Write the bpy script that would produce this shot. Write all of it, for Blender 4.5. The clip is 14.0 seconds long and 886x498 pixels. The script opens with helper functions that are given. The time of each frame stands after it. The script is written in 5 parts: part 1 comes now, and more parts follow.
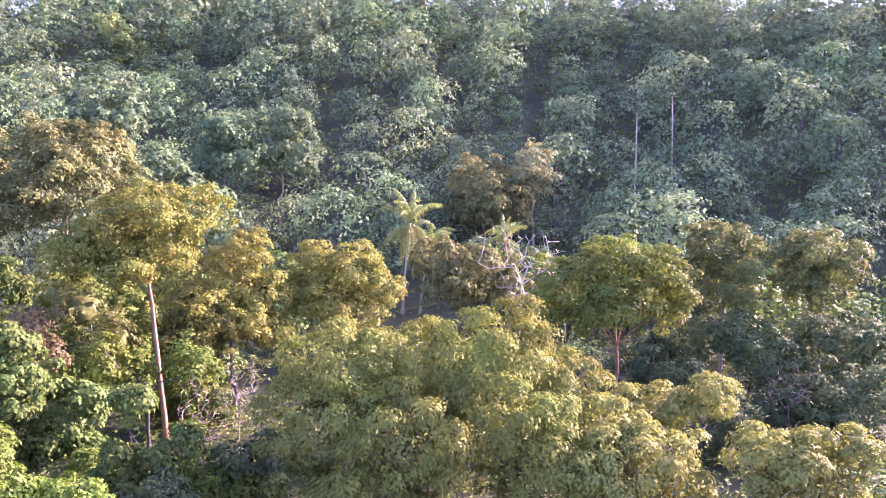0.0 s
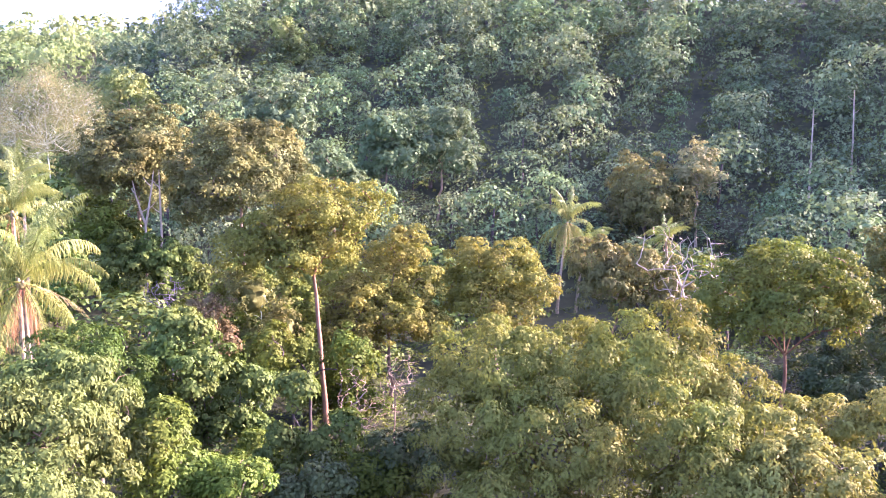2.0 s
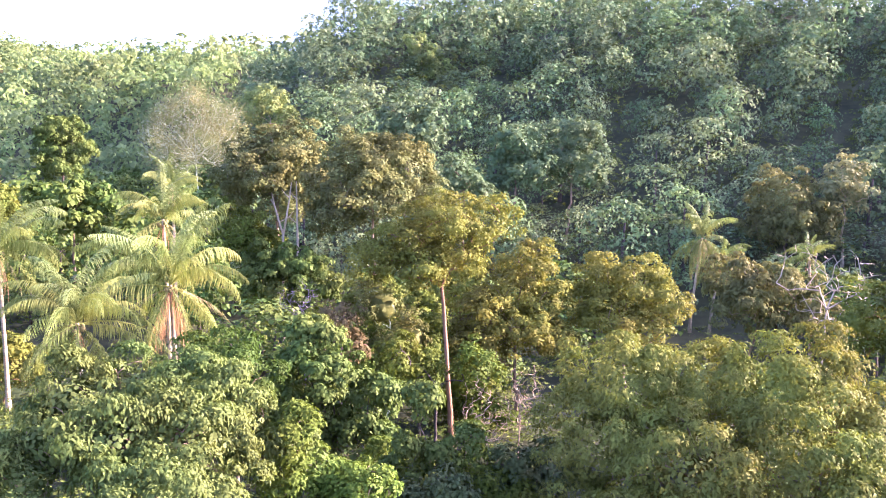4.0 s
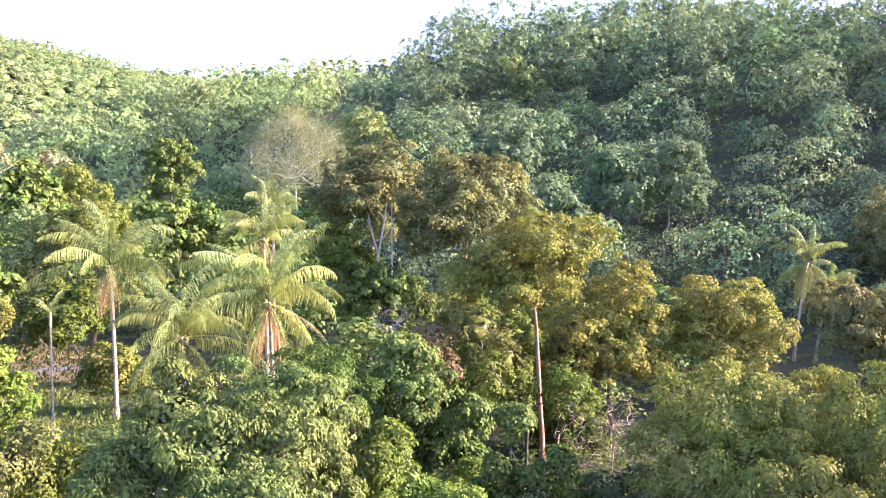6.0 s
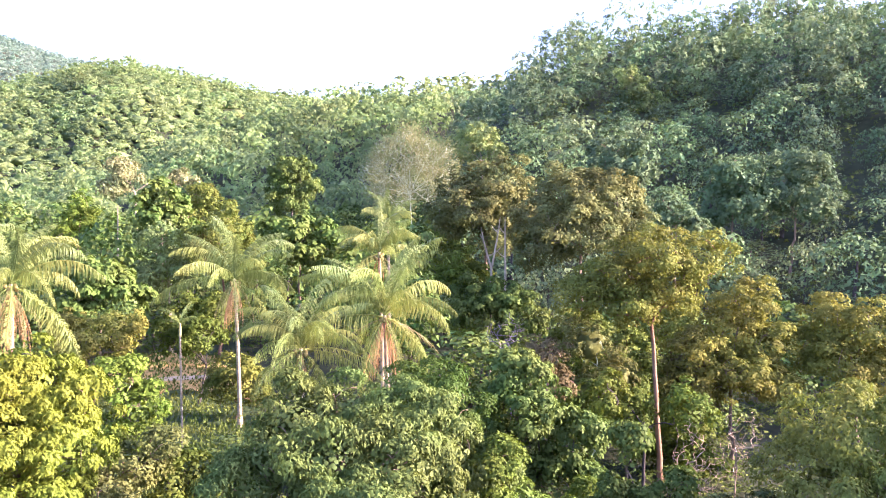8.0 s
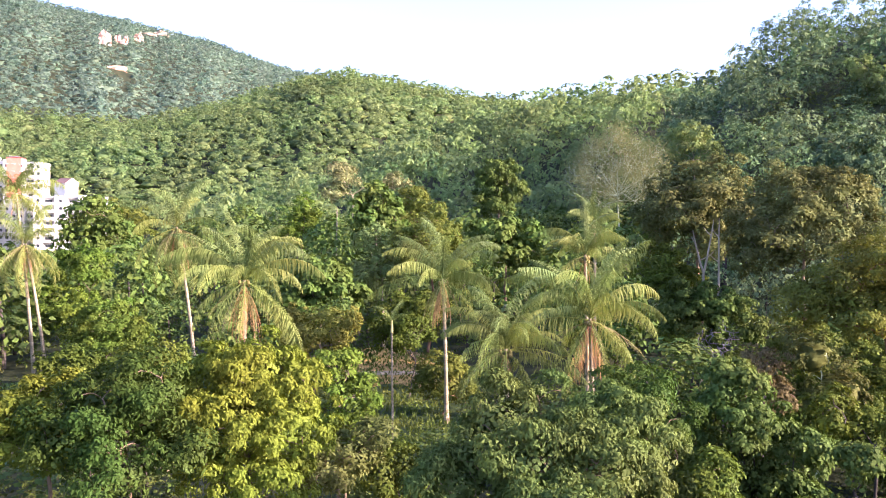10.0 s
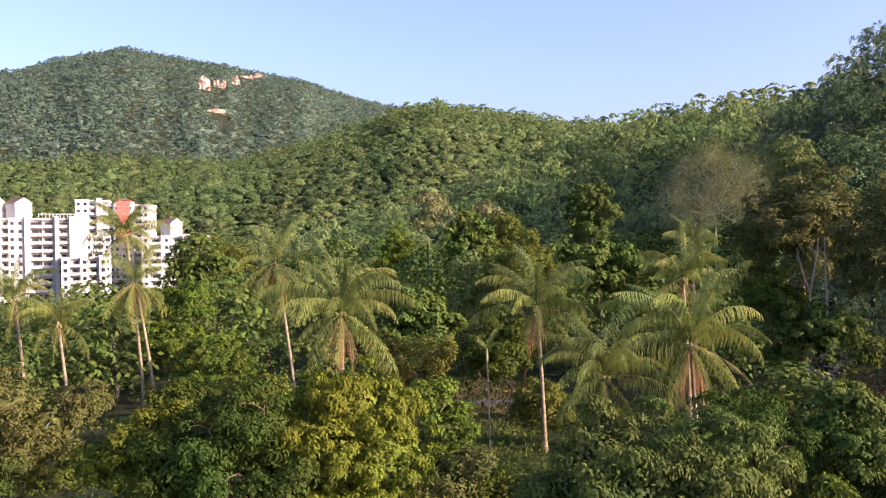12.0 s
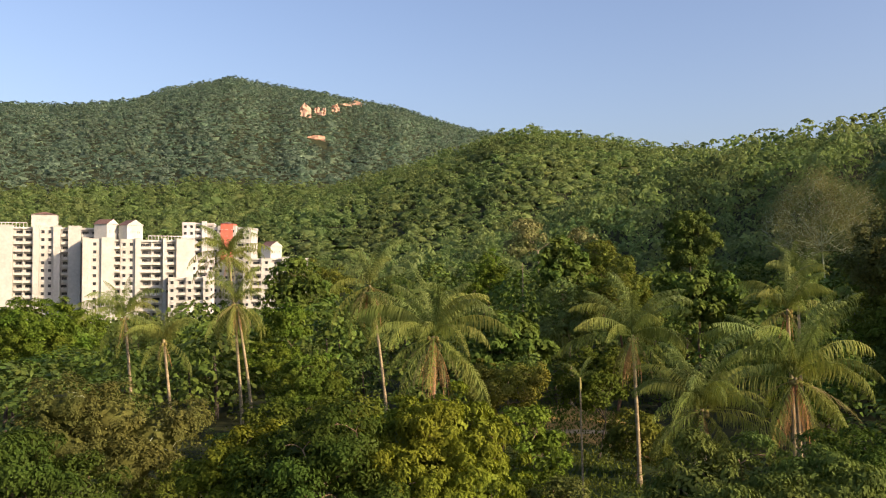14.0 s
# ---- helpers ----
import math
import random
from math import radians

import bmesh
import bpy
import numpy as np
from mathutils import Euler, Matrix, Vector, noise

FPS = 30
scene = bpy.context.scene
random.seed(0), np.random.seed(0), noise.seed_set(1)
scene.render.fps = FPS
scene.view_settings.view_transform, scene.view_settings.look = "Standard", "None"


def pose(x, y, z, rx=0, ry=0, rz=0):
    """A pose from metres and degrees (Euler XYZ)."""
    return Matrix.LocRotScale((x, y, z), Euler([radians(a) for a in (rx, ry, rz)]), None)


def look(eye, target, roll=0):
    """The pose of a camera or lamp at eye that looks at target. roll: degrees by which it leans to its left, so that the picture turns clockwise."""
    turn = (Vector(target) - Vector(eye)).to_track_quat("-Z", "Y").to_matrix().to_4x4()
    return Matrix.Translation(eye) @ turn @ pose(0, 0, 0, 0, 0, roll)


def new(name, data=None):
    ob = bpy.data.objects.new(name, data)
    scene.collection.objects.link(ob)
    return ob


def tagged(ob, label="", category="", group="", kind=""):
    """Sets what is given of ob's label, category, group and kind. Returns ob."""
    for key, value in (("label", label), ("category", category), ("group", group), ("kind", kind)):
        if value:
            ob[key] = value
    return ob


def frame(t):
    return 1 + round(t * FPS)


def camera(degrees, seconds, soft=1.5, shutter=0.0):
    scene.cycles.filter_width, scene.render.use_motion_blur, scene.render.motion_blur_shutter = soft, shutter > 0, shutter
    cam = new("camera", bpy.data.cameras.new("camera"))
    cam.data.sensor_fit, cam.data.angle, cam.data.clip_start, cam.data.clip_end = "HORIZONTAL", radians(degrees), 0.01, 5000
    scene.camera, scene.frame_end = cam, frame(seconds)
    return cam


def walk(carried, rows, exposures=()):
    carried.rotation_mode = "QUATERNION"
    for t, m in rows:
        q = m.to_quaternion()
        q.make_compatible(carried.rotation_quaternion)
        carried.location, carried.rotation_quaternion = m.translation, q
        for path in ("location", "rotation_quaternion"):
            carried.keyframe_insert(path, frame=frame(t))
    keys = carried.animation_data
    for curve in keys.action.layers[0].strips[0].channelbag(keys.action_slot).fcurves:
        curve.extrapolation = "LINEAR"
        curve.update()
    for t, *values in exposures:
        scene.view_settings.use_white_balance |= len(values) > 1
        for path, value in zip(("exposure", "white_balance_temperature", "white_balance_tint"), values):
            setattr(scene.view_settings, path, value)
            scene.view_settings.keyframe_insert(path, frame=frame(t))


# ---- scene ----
# ---- the camera turns where it is held, high above the garden ----
cam = camera(55.36, 14.0, soft=1.1)
EYE = 16.0
TURNS = [  # seconds, degrees turned to the left, looking up, leaning
    (0.0, 0.0, -4.81, -0.11), (0.5, 3.26, -5.07, -0.37), (1.0, 5.58, -5.04, -0.5), (1.5, 8.24, -5.05, -0.46),
    (2.0, 10.59, -5.0, -0.52), (2.5, 12.94, -4.94, -0.53), (3.0, 15.2, -4.89, -0.89), (3.2, 16.0, -4.8, -0.9),
    (5.3, 23.4, -3.4, -1.0), (5.5, 23.79, -3.38, -1.0), (6.0, 25.63, -2.93, -1.22), (6.5, 27.62, -2.3, -1.18),
    (7.0, 29.56, -2.3, -1.17), (7.2, 30.25, -2.24, -1.15), (9.3, 41.4, -2.09, -0.3), (9.5, 43.14, -2.09, -0.26),
    (10.0, 47.22, -2.18, -1.02), (10.5, 50.05, -2.08, -0.86), (11.0, 52.09, -1.58, -0.02), (11.5, 53.25, -0.3, 1.33),
    (12.0, 53.48, -0.29, 0.89), (12.5, 53.53, -0.26, 0.78), (13.0, 55.03, -0.19, 0.77), (13.5, 57.62, 0.48, 0.95),
    (14.0, 59.8, 1.5, 0.0),
]
walk(cam, [(t, pose(0, 0, EYE, 90 + up, 0, turn) @ pose(0, 0, 0, 0, 0, -lean)) for t, turn, up, lean in TURNS],
     exposures=[(0.0, 3.42, 5330, 76), (3.0, 3.3, 5330, 62), (6.5, 3.05, 5330, 50), (9.5, 2.57, 5330, 44), (10.5, 1.9, 5500, 36), (11.0, 1.74, 5600, 33), (11.5, 1.23, 5700, 39), (13.0, 1.2, 5800, 41), (14.0, 0.66, 6450, 22)])

# ---- daylight: a low afternoon sun off to the right of the first view, and a hazy sky ----
SUN_SIDE, SUN_HEIGHT = 60.0, 21.5
world = bpy.data.worlds.new("sky")
scene.world = world
world.use_nodes = True
sky = world.node_tree.nodes.new("ShaderNodeTexSky")
sky.sky_type = "NISHITA"
sky.sun_disc = False
sky.sun_elevation, sky.sun_rotation = radians(SUN_HEIGHT), radians(SUN_SIDE)
sky.air_density, sky.dust_density, sky.ozone_density = 1.0, 3.4, 1.8
back = world.node_tree.nodes["Background"]
back.inputs["Strength"].default_value = 0.14
world.node_tree.links.new(sky.outputs["Color"], back.inputs["Color"])
lamp = bpy.data.lights.new("sun", "SUN")
lamp.energy, lamp.angle, lamp.color = 4.7, radians(0.6), (1.0, 0.80, 0.50)
sun = new("sun", lamp)
sun.matrix_basis = look((90, 40, 80), (90 - math.sin(radians(SUN_SIDE)), 40 - math.cos(radians(SUN_SIDE)), 80 - math.tan(radians(SUN_HEIGHT))))


# ---- materials ----
def node_mat(name):
    m = bpy.data.materials.new(name)
    m.use_nodes = True
    m.node_tree.nodes.clear()
    n, l = m.node_tree.nodes, m.node_tree.links
    out = n.new("ShaderNodeOutputMaterial")
    return m, n, l, out


def leaf_mat(name, colour, spread=0.35, shift=0.03, through_light=0.32, patch=0.25, rough=0.55, kinds=None, cell=6.0, jitter=0.2, cut=0, gloss=0.03, lift=0.0):
    """Foliage: every leaf and every few metres of crown differ a little in hue and brightness; leaves let light through."""
    m, n, l, out = node_mat(name)
    geo, info = n.new("ShaderNodeNewGeometry"), n.new("ShaderNodeObjectInfo")
    tex = n.new("ShaderNodeTexNoise")
    tex.inputs["Scale"].default_value, tex.inputs["Detail"].default_value = patch, 3.0
    l.new(geo.outputs["Position"], tex.inputs["Vector"])
    bright = n.new("ShaderNodeMapRange")
    bright.inputs["To Min"].default_value, bright.inputs["To Max"].default_value = 1 - 0.45 * spread, 1 + 0.45 * spread
    l.new(geo.outputs["Random Per Island"], bright.inputs["Value"])
    patchy = n.new("ShaderNodeMapRange")
    patchy.inputs["From Min"].default_value, patchy.inputs["From Max"].default_value = 0.3, 0.7
    patchy.inputs["To Min"].default_value, patchy.inputs["To Max"].default_value = 0.78, 1.22
    l.new(tex.outputs["Fac"], patchy.inputs["Value"])
    mul = n.new("ShaderNodeMath")
    mul.operation = "MULTIPLY"
    l.new(bright.outputs["Result"], mul.inputs[0]), l.new(patchy.outputs["Result"], mul.inputs[1])
    hue = n.new("ShaderNodeMapRange")
    hue.inputs["From Min"].default_value, hue.inputs["From Max"].default_value = 0.3, 0.7
    hue.inputs["To Min"].default_value, hue.inputs["To Max"].default_value = 0.5 - shift, 0.5 + shift
    l.new(tex.outputs["Color"], hue.inputs["Value"])
    hsv = n.new("ShaderNodeHueSaturation")
    hsv.inputs["Color"].default_value = (*colour, 1)
    if kinds:  # trees of several kinds in one wood
        each, ramp = n.new("ShaderNodeAttribute"), n.new("ShaderNodeValToRGB")
        each.attribute_name = "tint"
        both = n.new("ShaderNodeMath")
        both.operation = "ADD"
        whole = n.new("ShaderNodeMath")
        whole.operation = "FRACT"
        l.new(each.outputs["Fac"], both.inputs[0]), l.new(info.outputs["Random"], both.inputs[1]), l.new(both.outputs["Value"], whole.inputs[0])
        ramp.color_ramp.elements[0].color, ramp.color_ramp.elements[1].color = (*kinds[0], 1), (*kinds[-1], 1)
        for k, c in enumerate(kinds[1:-1]):
            ramp.color_ramp.elements.new((k + 1) / (len(kinds) - 1)).color = (*c, 1)
        l.new(whole.outputs["Value"], ramp.inputs["Fac"]), l.new(ramp.outputs["Color"], hsv.inputs["Color"])
    l.new(hue.outputs["Result"], hsv.inputs["Hue"]), l.new(mul.outputs["Value"], hsv.inputs["Value"])
    pr = n.new("ShaderNodeBsdfPrincipled")
    pr.inputs["Roughness"].default_value = rough
    pr.inputs["Specular IOR Level"].default_value = gloss if rough < 0.6 else 0.08
    cells, off, shove, face = n.new("ShaderNodeTexVoronoi"), n.new("ShaderNodeVectorMath"), n.new("ShaderNodeVectorMath"), n.new("ShaderNodeVectorMath")
    cells.inputs["Scale"].default_value = cell  # leaves too small to be pieces each face their own way
    l.new(geo.outputs["Position"], cells.inputs["Vector"])
    off.operation, shove.operation, face.operation = "SUBTRACT", "MULTIPLY_ADD", "NORMALIZE"
    upward = n.new("ShaderNodeVectorMath")  # leaves turn to the sky
    upward.inputs[1].default_value = (0, 0, lift)
    off.inputs[1].default_value, shove.inputs[1].default_value = (0.5, 0.5, 0.5), (jitter, jitter, jitter)
    l.new(cells.outputs["Color"], off.inputs[0]), l.new(off.outputs["Vector"], shove.inputs[0]), l.new(geo.outputs["Normal"], upward.inputs[0]), l.new(upward.outputs["Vector"], shove.inputs[2])
    l.new(shove.outputs["Vector"], face.inputs[0]), l.new(face.outputs["Vector"], pr.inputs["Normal"])
    tr = n.new("ShaderNodeBsdfTranslucent")
    warm = n.new("ShaderNodeHueSaturation")
    warm.inputs["Saturation"].default_value, warm.inputs["Value"].default_value, warm.inputs["Hue"].default_value = 1.1, 1.0, 0.495
    l.new(hsv.outputs["Color"], pr.inputs["Base Color"]), l.new(hsv.outputs["Color"], warm.inputs["Color"]), l.new(warm.outputs["Color"], tr.inputs["Color"])
    mix = n.new("ShaderNodeMixShader")
    mix.inputs["Fac"].default_value = through_light
    l.new(pr.outputs["BSDF"], mix.inputs[1]), l.new(tr.outputs["BSDF"], mix.inputs[2])
    if cut:  # sprays of leaves with gaps between them
        gap, gone, lacy = n.new("ShaderNodeMath"), n.new("ShaderNodeBsdfTransparent"), n.new("ShaderNodeMixShader")
        gap.operation = "GREATER_THAN"
        gap.inputs[1].default_value = cut
        l.new(cells.outputs["Distance"], gap.inputs[0]), l.new(gap.outputs["Value"], lacy.inputs["Fac"])
        l.new(mix.outputs["Shader"], lacy.inputs[1]), l.new(gone.outputs["BSDF"], lacy.inputs[2]), l.new(lacy.outputs["Shader"], out.inputs["Surface"])
    else:
        l.new(mix.outputs["Shader"], out.inputs["Surface"])
    return m


def rough_mat(name, dark, light, scale=4.0, rough=0.85, bump=0.4, stretch=(1, 1, 1), detail=6.0):
    """Bark, soil, stone, plaster: two colours in a noise at two scales, with relief."""
    m, n, l, out = node_mat(name)
    geo, at = n.new("ShaderNodeNewGeometry"), n.new("ShaderNodeMapping")
    at.inputs["Scale"].default_value = stretch
    l.new(geo.outputs["Position"], at.inputs["Vector"])
    fine, broad = n.new("ShaderNodeTexNoise"), n.new("ShaderNodeTexNoise")
    fine.inputs["Scale"].default_value, fine.inputs["Detail"].default_value = scale, detail
    broad.inputs["Scale"].default_value, broad.inputs["Detail"].default_value = scale * 0.13, 3.0
    l.new(at.outputs["Vector"], fine.inputs["Vector"]), l.new(at.outputs["Vector"], broad.inputs["Vector"])
    add = n.new("ShaderNodeMath")
    add.operation = "ADD"
    l.new(fine.outputs["Fac"], add.inputs[0]), l.new(broad.outputs["Fac"], add.inputs[1])
    ramp = n.new("ShaderNodeMapRange")
    ramp.inputs["From Min"].default_value, ramp.inputs["From Max"].default_value = 0.72, 1.28
    l.new(add.outputs["Value"], ramp.inputs["Value"])
    mix = n.new("ShaderNodeMix")
    mix.data_type = "RGBA"
    mix.inputs[6].default_value, mix.inputs[7].default_value = (*dark, 1), (*light, 1)
    l.new(ramp.outputs["Result"], mix.inputs[0])
    pr = n.new("ShaderNodeBsdfPrincipled")
    pr.inputs["Roughness"].default_value = rough
    pr.inputs["Specular IOR Level"].default_value = 0.15
    bp = n.new("ShaderNodeBump")
    bp.inputs["Strength"].default_value, bp.inputs["Distance"].default_value = bump, 0.05
    l.new(fine.outputs["Fac"], bp.inputs["Height"]), l.new(bp.outputs["Normal"], pr.inputs["Normal"])
    l.new(mix.outputs[2], pr.inputs["Base Color"]), l.new(pr.outputs["BSDF"], out.inputs["Surface"])
    return m


LEAF = {
    "mango_dull": leaf_mat("leaf_mango_dull", (0.142, 0.158, 0.030), 0.4),
    "mango_bright": leaf_mat("leaf_mango_bright", (0.190, 0.200, 0.042), 0.35),
    "mango_grey": leaf_mat("leaf_mango_grey", (0.100, 0.137, 0.032), 0.4),
    "mango_dark": leaf_mat("leaf_mango_dark", (0.052, 0.082, 0.014), 0.4),
    "broad_green": leaf_mat("leaf_broad_green", (0.122, 0.146, 0.025), 0.4),
    "broad_olive": leaf_mat("leaf_broad_olive", (0.142, 0.152, 0.026), 0.4),
    "olive": leaf_mat("leaf_olive", (0.118, 0.132, 0.035), 0.4),
    "olive_bright": leaf_mat("leaf_olive_bright", (0.165, 0.166, 0.030), 0.4),
    "olive_brown": leaf_mat("leaf_olive_brown", (0.120, 0.132, 0.040), 0.4),
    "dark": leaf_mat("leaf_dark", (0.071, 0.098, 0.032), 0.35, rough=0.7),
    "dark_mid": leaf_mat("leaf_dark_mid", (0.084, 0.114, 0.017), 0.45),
    "brown": leaf_mat("leaf_brown", (0.138, 0.140, 0.042), 0.4),
    "thin_brown": leaf_mat("leaf_thin_brown", (0.115, 0.122, 0.033), 0.4),
    "buff": leaf_mat("leaf_buff", (0.202, 0.209, 0.080), 0.35),
    "vine": leaf_mat("leaf_vine", (0.084, 0.122, 0.026), 0.5),
    "lime": leaf_mat("leaf_lime", (0.105, 0.149, 0.021), 0.4),
    "lime_dull": leaf_mat("leaf_lime_dull", (0.125, 0.154, 0.017), 0.4),
    "bright": leaf_mat("leaf_bright", (0.101, 0.155, 0.019), 0.4),
    "yellow": leaf_mat("leaf_yellow", (0.143, 0.172, 0.018), 0.5, 0.025),
    "pale": leaf_mat("leaf_pale", (0.167, 0.216, 0.062), 0.35),
    "bigleaf": leaf_mat("leaf_large", (0.094, 0.140, 0.027), 0.45),
    "rust": leaf_mat("leaf_rust", (0.150, 0.118, 0.050), 0.4),
    # slope leaves tinted bluer than the wood edge to stand in for haze
    "forest": leaf_mat("leaf_forest_hazed", (0.111, 0.144, 0.065), 0.15, 0.02, 0.26, patch=0.2, rough=0.75, cell=3.0, jitter=0.22, cut=0.6, lift=0.35, kinds=[(0.084, 0.125, 0.052), (0.116, 0.186, 0.069), (0.153, 0.200, 0.079), (0.085, 0.127, 0.052), (0.141, 0.184, 0.076), (0.087, 0.134, 0.052), (0.124, 0.197, 0.069)]),
    # ridge leaves lightened and muted in colour, in place of haze
    "ridge": leaf_mat("leaf_ridge_hazed", (0.121, 0.165, 0.079), 0.22, 0.02, 0.5, patch=0.022, rough=0.75, cell=1.1, jitter=0.4, lift=0.8, kinds=[(0.120, 0.172, 0.062), (0.173, 0.255, 0.082), (0.212, 0.272, 0.090), (0.114, 0.165, 0.060), (0.206, 0.262, 0.093), (0.160, 0.237, 0.073)]),
    # distance haze put into the leaf colours: pale and blue-grey
    "forest_far_hazed": leaf_mat("leaf_forest_far_hazed", (0.120, 0.168, 0.110), 0.22, 0.02, 0.5, patch=0.022, rough=0.75, cell=0.6, jitter=0.35, lift=0.9, kinds=[(0.113, 0.170, 0.121), (0.156, 0.239, 0.151), (0.187, 0.252, 0.161), (0.108, 0.165, 0.116), (0.183, 0.243, 0.167), (0.144, 0.224, 0.138)]),
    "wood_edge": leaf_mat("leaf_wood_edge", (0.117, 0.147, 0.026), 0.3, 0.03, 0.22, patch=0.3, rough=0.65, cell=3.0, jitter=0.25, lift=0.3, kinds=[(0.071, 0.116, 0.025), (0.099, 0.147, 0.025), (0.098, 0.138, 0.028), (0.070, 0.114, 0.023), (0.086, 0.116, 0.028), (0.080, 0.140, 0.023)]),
    "undergrowth": leaf_mat("leaf_undergrowth", (0.098, 0.125, 0.021), 0.5, 0.03, 0.2, patch=0.3, rough=0.7, cell=6.0, jitter=0.7, cut=0.48),
    "palm": leaf_mat("leaf_palm", (0.188, 0.218, 0.050), 0.3, 0.03, cell=1.2, jitter=0.3, rough=0.5, gloss=0.08),
    "palm_young": leaf_mat("leaf_palm_young", (0.150, 0.195, 0.055), 0.3, 0.02, cell=1.2, jitter=0.3, rough=0.5, gloss=0.08),
    "palm_old": leaf_mat("leaf_palm_old", (0.225, 0.205, 0.080), 0.3, 0.03, cell=1.2, jitter=0.3, rough=0.5, gloss=0.08),
    "palm_dead": leaf_mat("leaf_palm_dead", (0.43, 0.235, 0.105), 0.35, 0.02, 0.2),
    "grass": leaf_mat("grass_blade", (0.110, 0.140, 0.029), 0.4),
}
LEAF["hill"] = LEAF["forest"]
SPRAY = {  # the same foliage further inside the crowns
    "mango_dull": leaf_mat("spray_mango_dull", (0.142, 0.158, 0.030), 0.5, 0.03, 0.22, rough=0.65, cell=6.0, jitter=0.4, cut=0.5),
    "mango_bright": leaf_mat("spray_mango_bright", (0.190, 0.200, 0.042), 0.5, 0.03, 0.22, rough=0.65, cell=6.0, jitter=0.4, cut=0.5),
    "mango_grey": leaf_mat("spray_mango_grey", (0.100, 0.137, 0.032), 0.5, 0.03, 0.22, rough=0.65, cell=6.0, jitter=0.4, cut=0.5),
    "mango_dark": leaf_mat("spray_mango_dark", (0.052, 0.082, 0.014), 0.5, 0.03, 0.22, rough=0.65, cell=6.0, jitter=0.4, cut=0.5),
    "broad_green": leaf_mat("spray_broad_green", (0.122, 0.146, 0.025), 0.5, 0.03, 0.22, rough=0.65, cell=6.0, jitter=0.4, cut=0.5),
    "broad_olive": leaf_mat("spray_broad_olive", (0.142, 0.152, 0.026), 0.5, 0.03, 0.22, rough=0.65, cell=6.0, jitter=0.4, cut=0.5),
    "olive": leaf_mat("spray_olive", (0.118, 0.132, 0.035), 0.5, 0.03, 0.22, rough=0.65, cell=6.0, jitter=0.4, cut=0.5),
    "olive_bright": leaf_mat("spray_olive_bright", (0.165, 0.166, 0.030), 0.5, 0.03, 0.22, rough=0.65, cell=6.0, jitter=0.4, cut=0.5),
    "olive_brown": leaf_mat("spray_olive_brown", (0.120, 0.132, 0.040), 0.5, 0.03, 0.22, rough=0.65, cell=6.0, jitter=0.4, cut=0.5),
    "dark": leaf_mat("spray_dark", (0.071, 0.098, 0.032), 0.5, 0.03, 0.22, rough=0.65, cell=6.0, jitter=0.4, cut=0.5),
    "dark_mid": leaf_mat("spray_dark_mid", (0.084, 0.114, 0.017), 0.5, 0.03, 0.22, rough=0.65, cell=6.0, jitter=0.4, cut=0.5),
    "brown": leaf_mat("spray_brown", (0.138, 0.140, 0.042), 0.5, 0.03, 0.22, rough=0.65, cell=6.0, jitter=0.4, cut=0.5),
    "thin_brown": leaf_mat("spray_thin_brown", (0.115, 0.122, 0.033), 0.5, 0.03, 0.22, rough=0.65, cell=6.0, jitter=0.4, cut=0.5),
    "buff": leaf_mat("spray_buff", (0.202, 0.209, 0.080), 0.5, 0.03, 0.22, rough=0.65, cell=6.0, jitter=0.4, cut=0.5),
    "vine": leaf_mat("spray_vine", (0.084, 0.122, 0.026), 0.5, 0.03, 0.22, rough=0.65, cell=6.0, jitter=0.4, cut=0.5),
    "lime": leaf_mat("spray_lime", (0.105, 0.149, 0.021), 0.5, 0.03, 0.22, rough=0.65, cell=6.0, jitter=0.4, cut=0.5),
    "lime_dull": leaf_mat("spray_lime_dull", (0.125, 0.154, 0.017), 0.5, 0.03, 0.22, rough=0.65, cell=6.0, jitter=0.4, cut=0.5),
    "bright": leaf_mat("spray_bright", (0.101, 0.155, 0.019), 0.5, 0.03, 0.22, rough=0.65, cell=6.0, jitter=0.4, cut=0.5),
    "yellow": leaf_mat("spray_yellow", (0.143, 0.172, 0.018), 0.5, 0.03, 0.22, rough=0.65, cell=6.0, jitter=0.4, cut=0.5),
    "pale": leaf_mat("spray_pale", (0.167, 0.216, 0.062), 0.5, 0.03, 0.22, rough=0.65, cell=6.0, jitter=0.4, cut=0.5),
    "bigleaf": leaf_mat("spray_bigleaf", (0.094, 0.140, 0.027), 0.5, 0.03, 0.22, rough=0.65, cell=3.2, jitter=0.7, cut=0.46),
    "rust": leaf_mat("spray_rust", (0.150, 0.118, 0.050), 0.5, 0.03, 0.22, rough=0.65, cell=6.0, jitter=0.4, cut=0.5),
}
SPRAY["hill"] = LEAF["forest"]
BARK = rough_mat("bark_grey_brown", (0.10, 0.07, 0.042), (0.25, 0.185, 0.12), 5.0, stretch=(1, 1, 0.35))
BARK_RED = rough_mat("bark_red_brown", (0.10, 0.056, 0.030), (0.25, 0.143, 0.078), 4.0, stretch=(1, 1, 0.3))
BARK_PALE = rough_mat("bark_pale", (0.21, 0.175, 0.105), (0.43, 0.36, 0.235), 4.0, stretch=(1, 1, 0.4))
BARK_PALM = rough_mat("bark_palm", (0.19, 0.148, 0.083), (0.40, 0.32, 0.195), 6.0, stretch=(0.5, 0.5, 3.0))
BLEACHED = rough_mat("bleached_wood", (0.23, 0.19, 0.12), (0.42, 0.35, 0.24), 4.0, stretch=(1, 1, 0.4))
BARK_DARK = rough_mat("bark_dark", (0.035, 0.03, 0.025), (0.10, 0.08, 0.065), 5.0, stretch=(1, 1, 0.4))
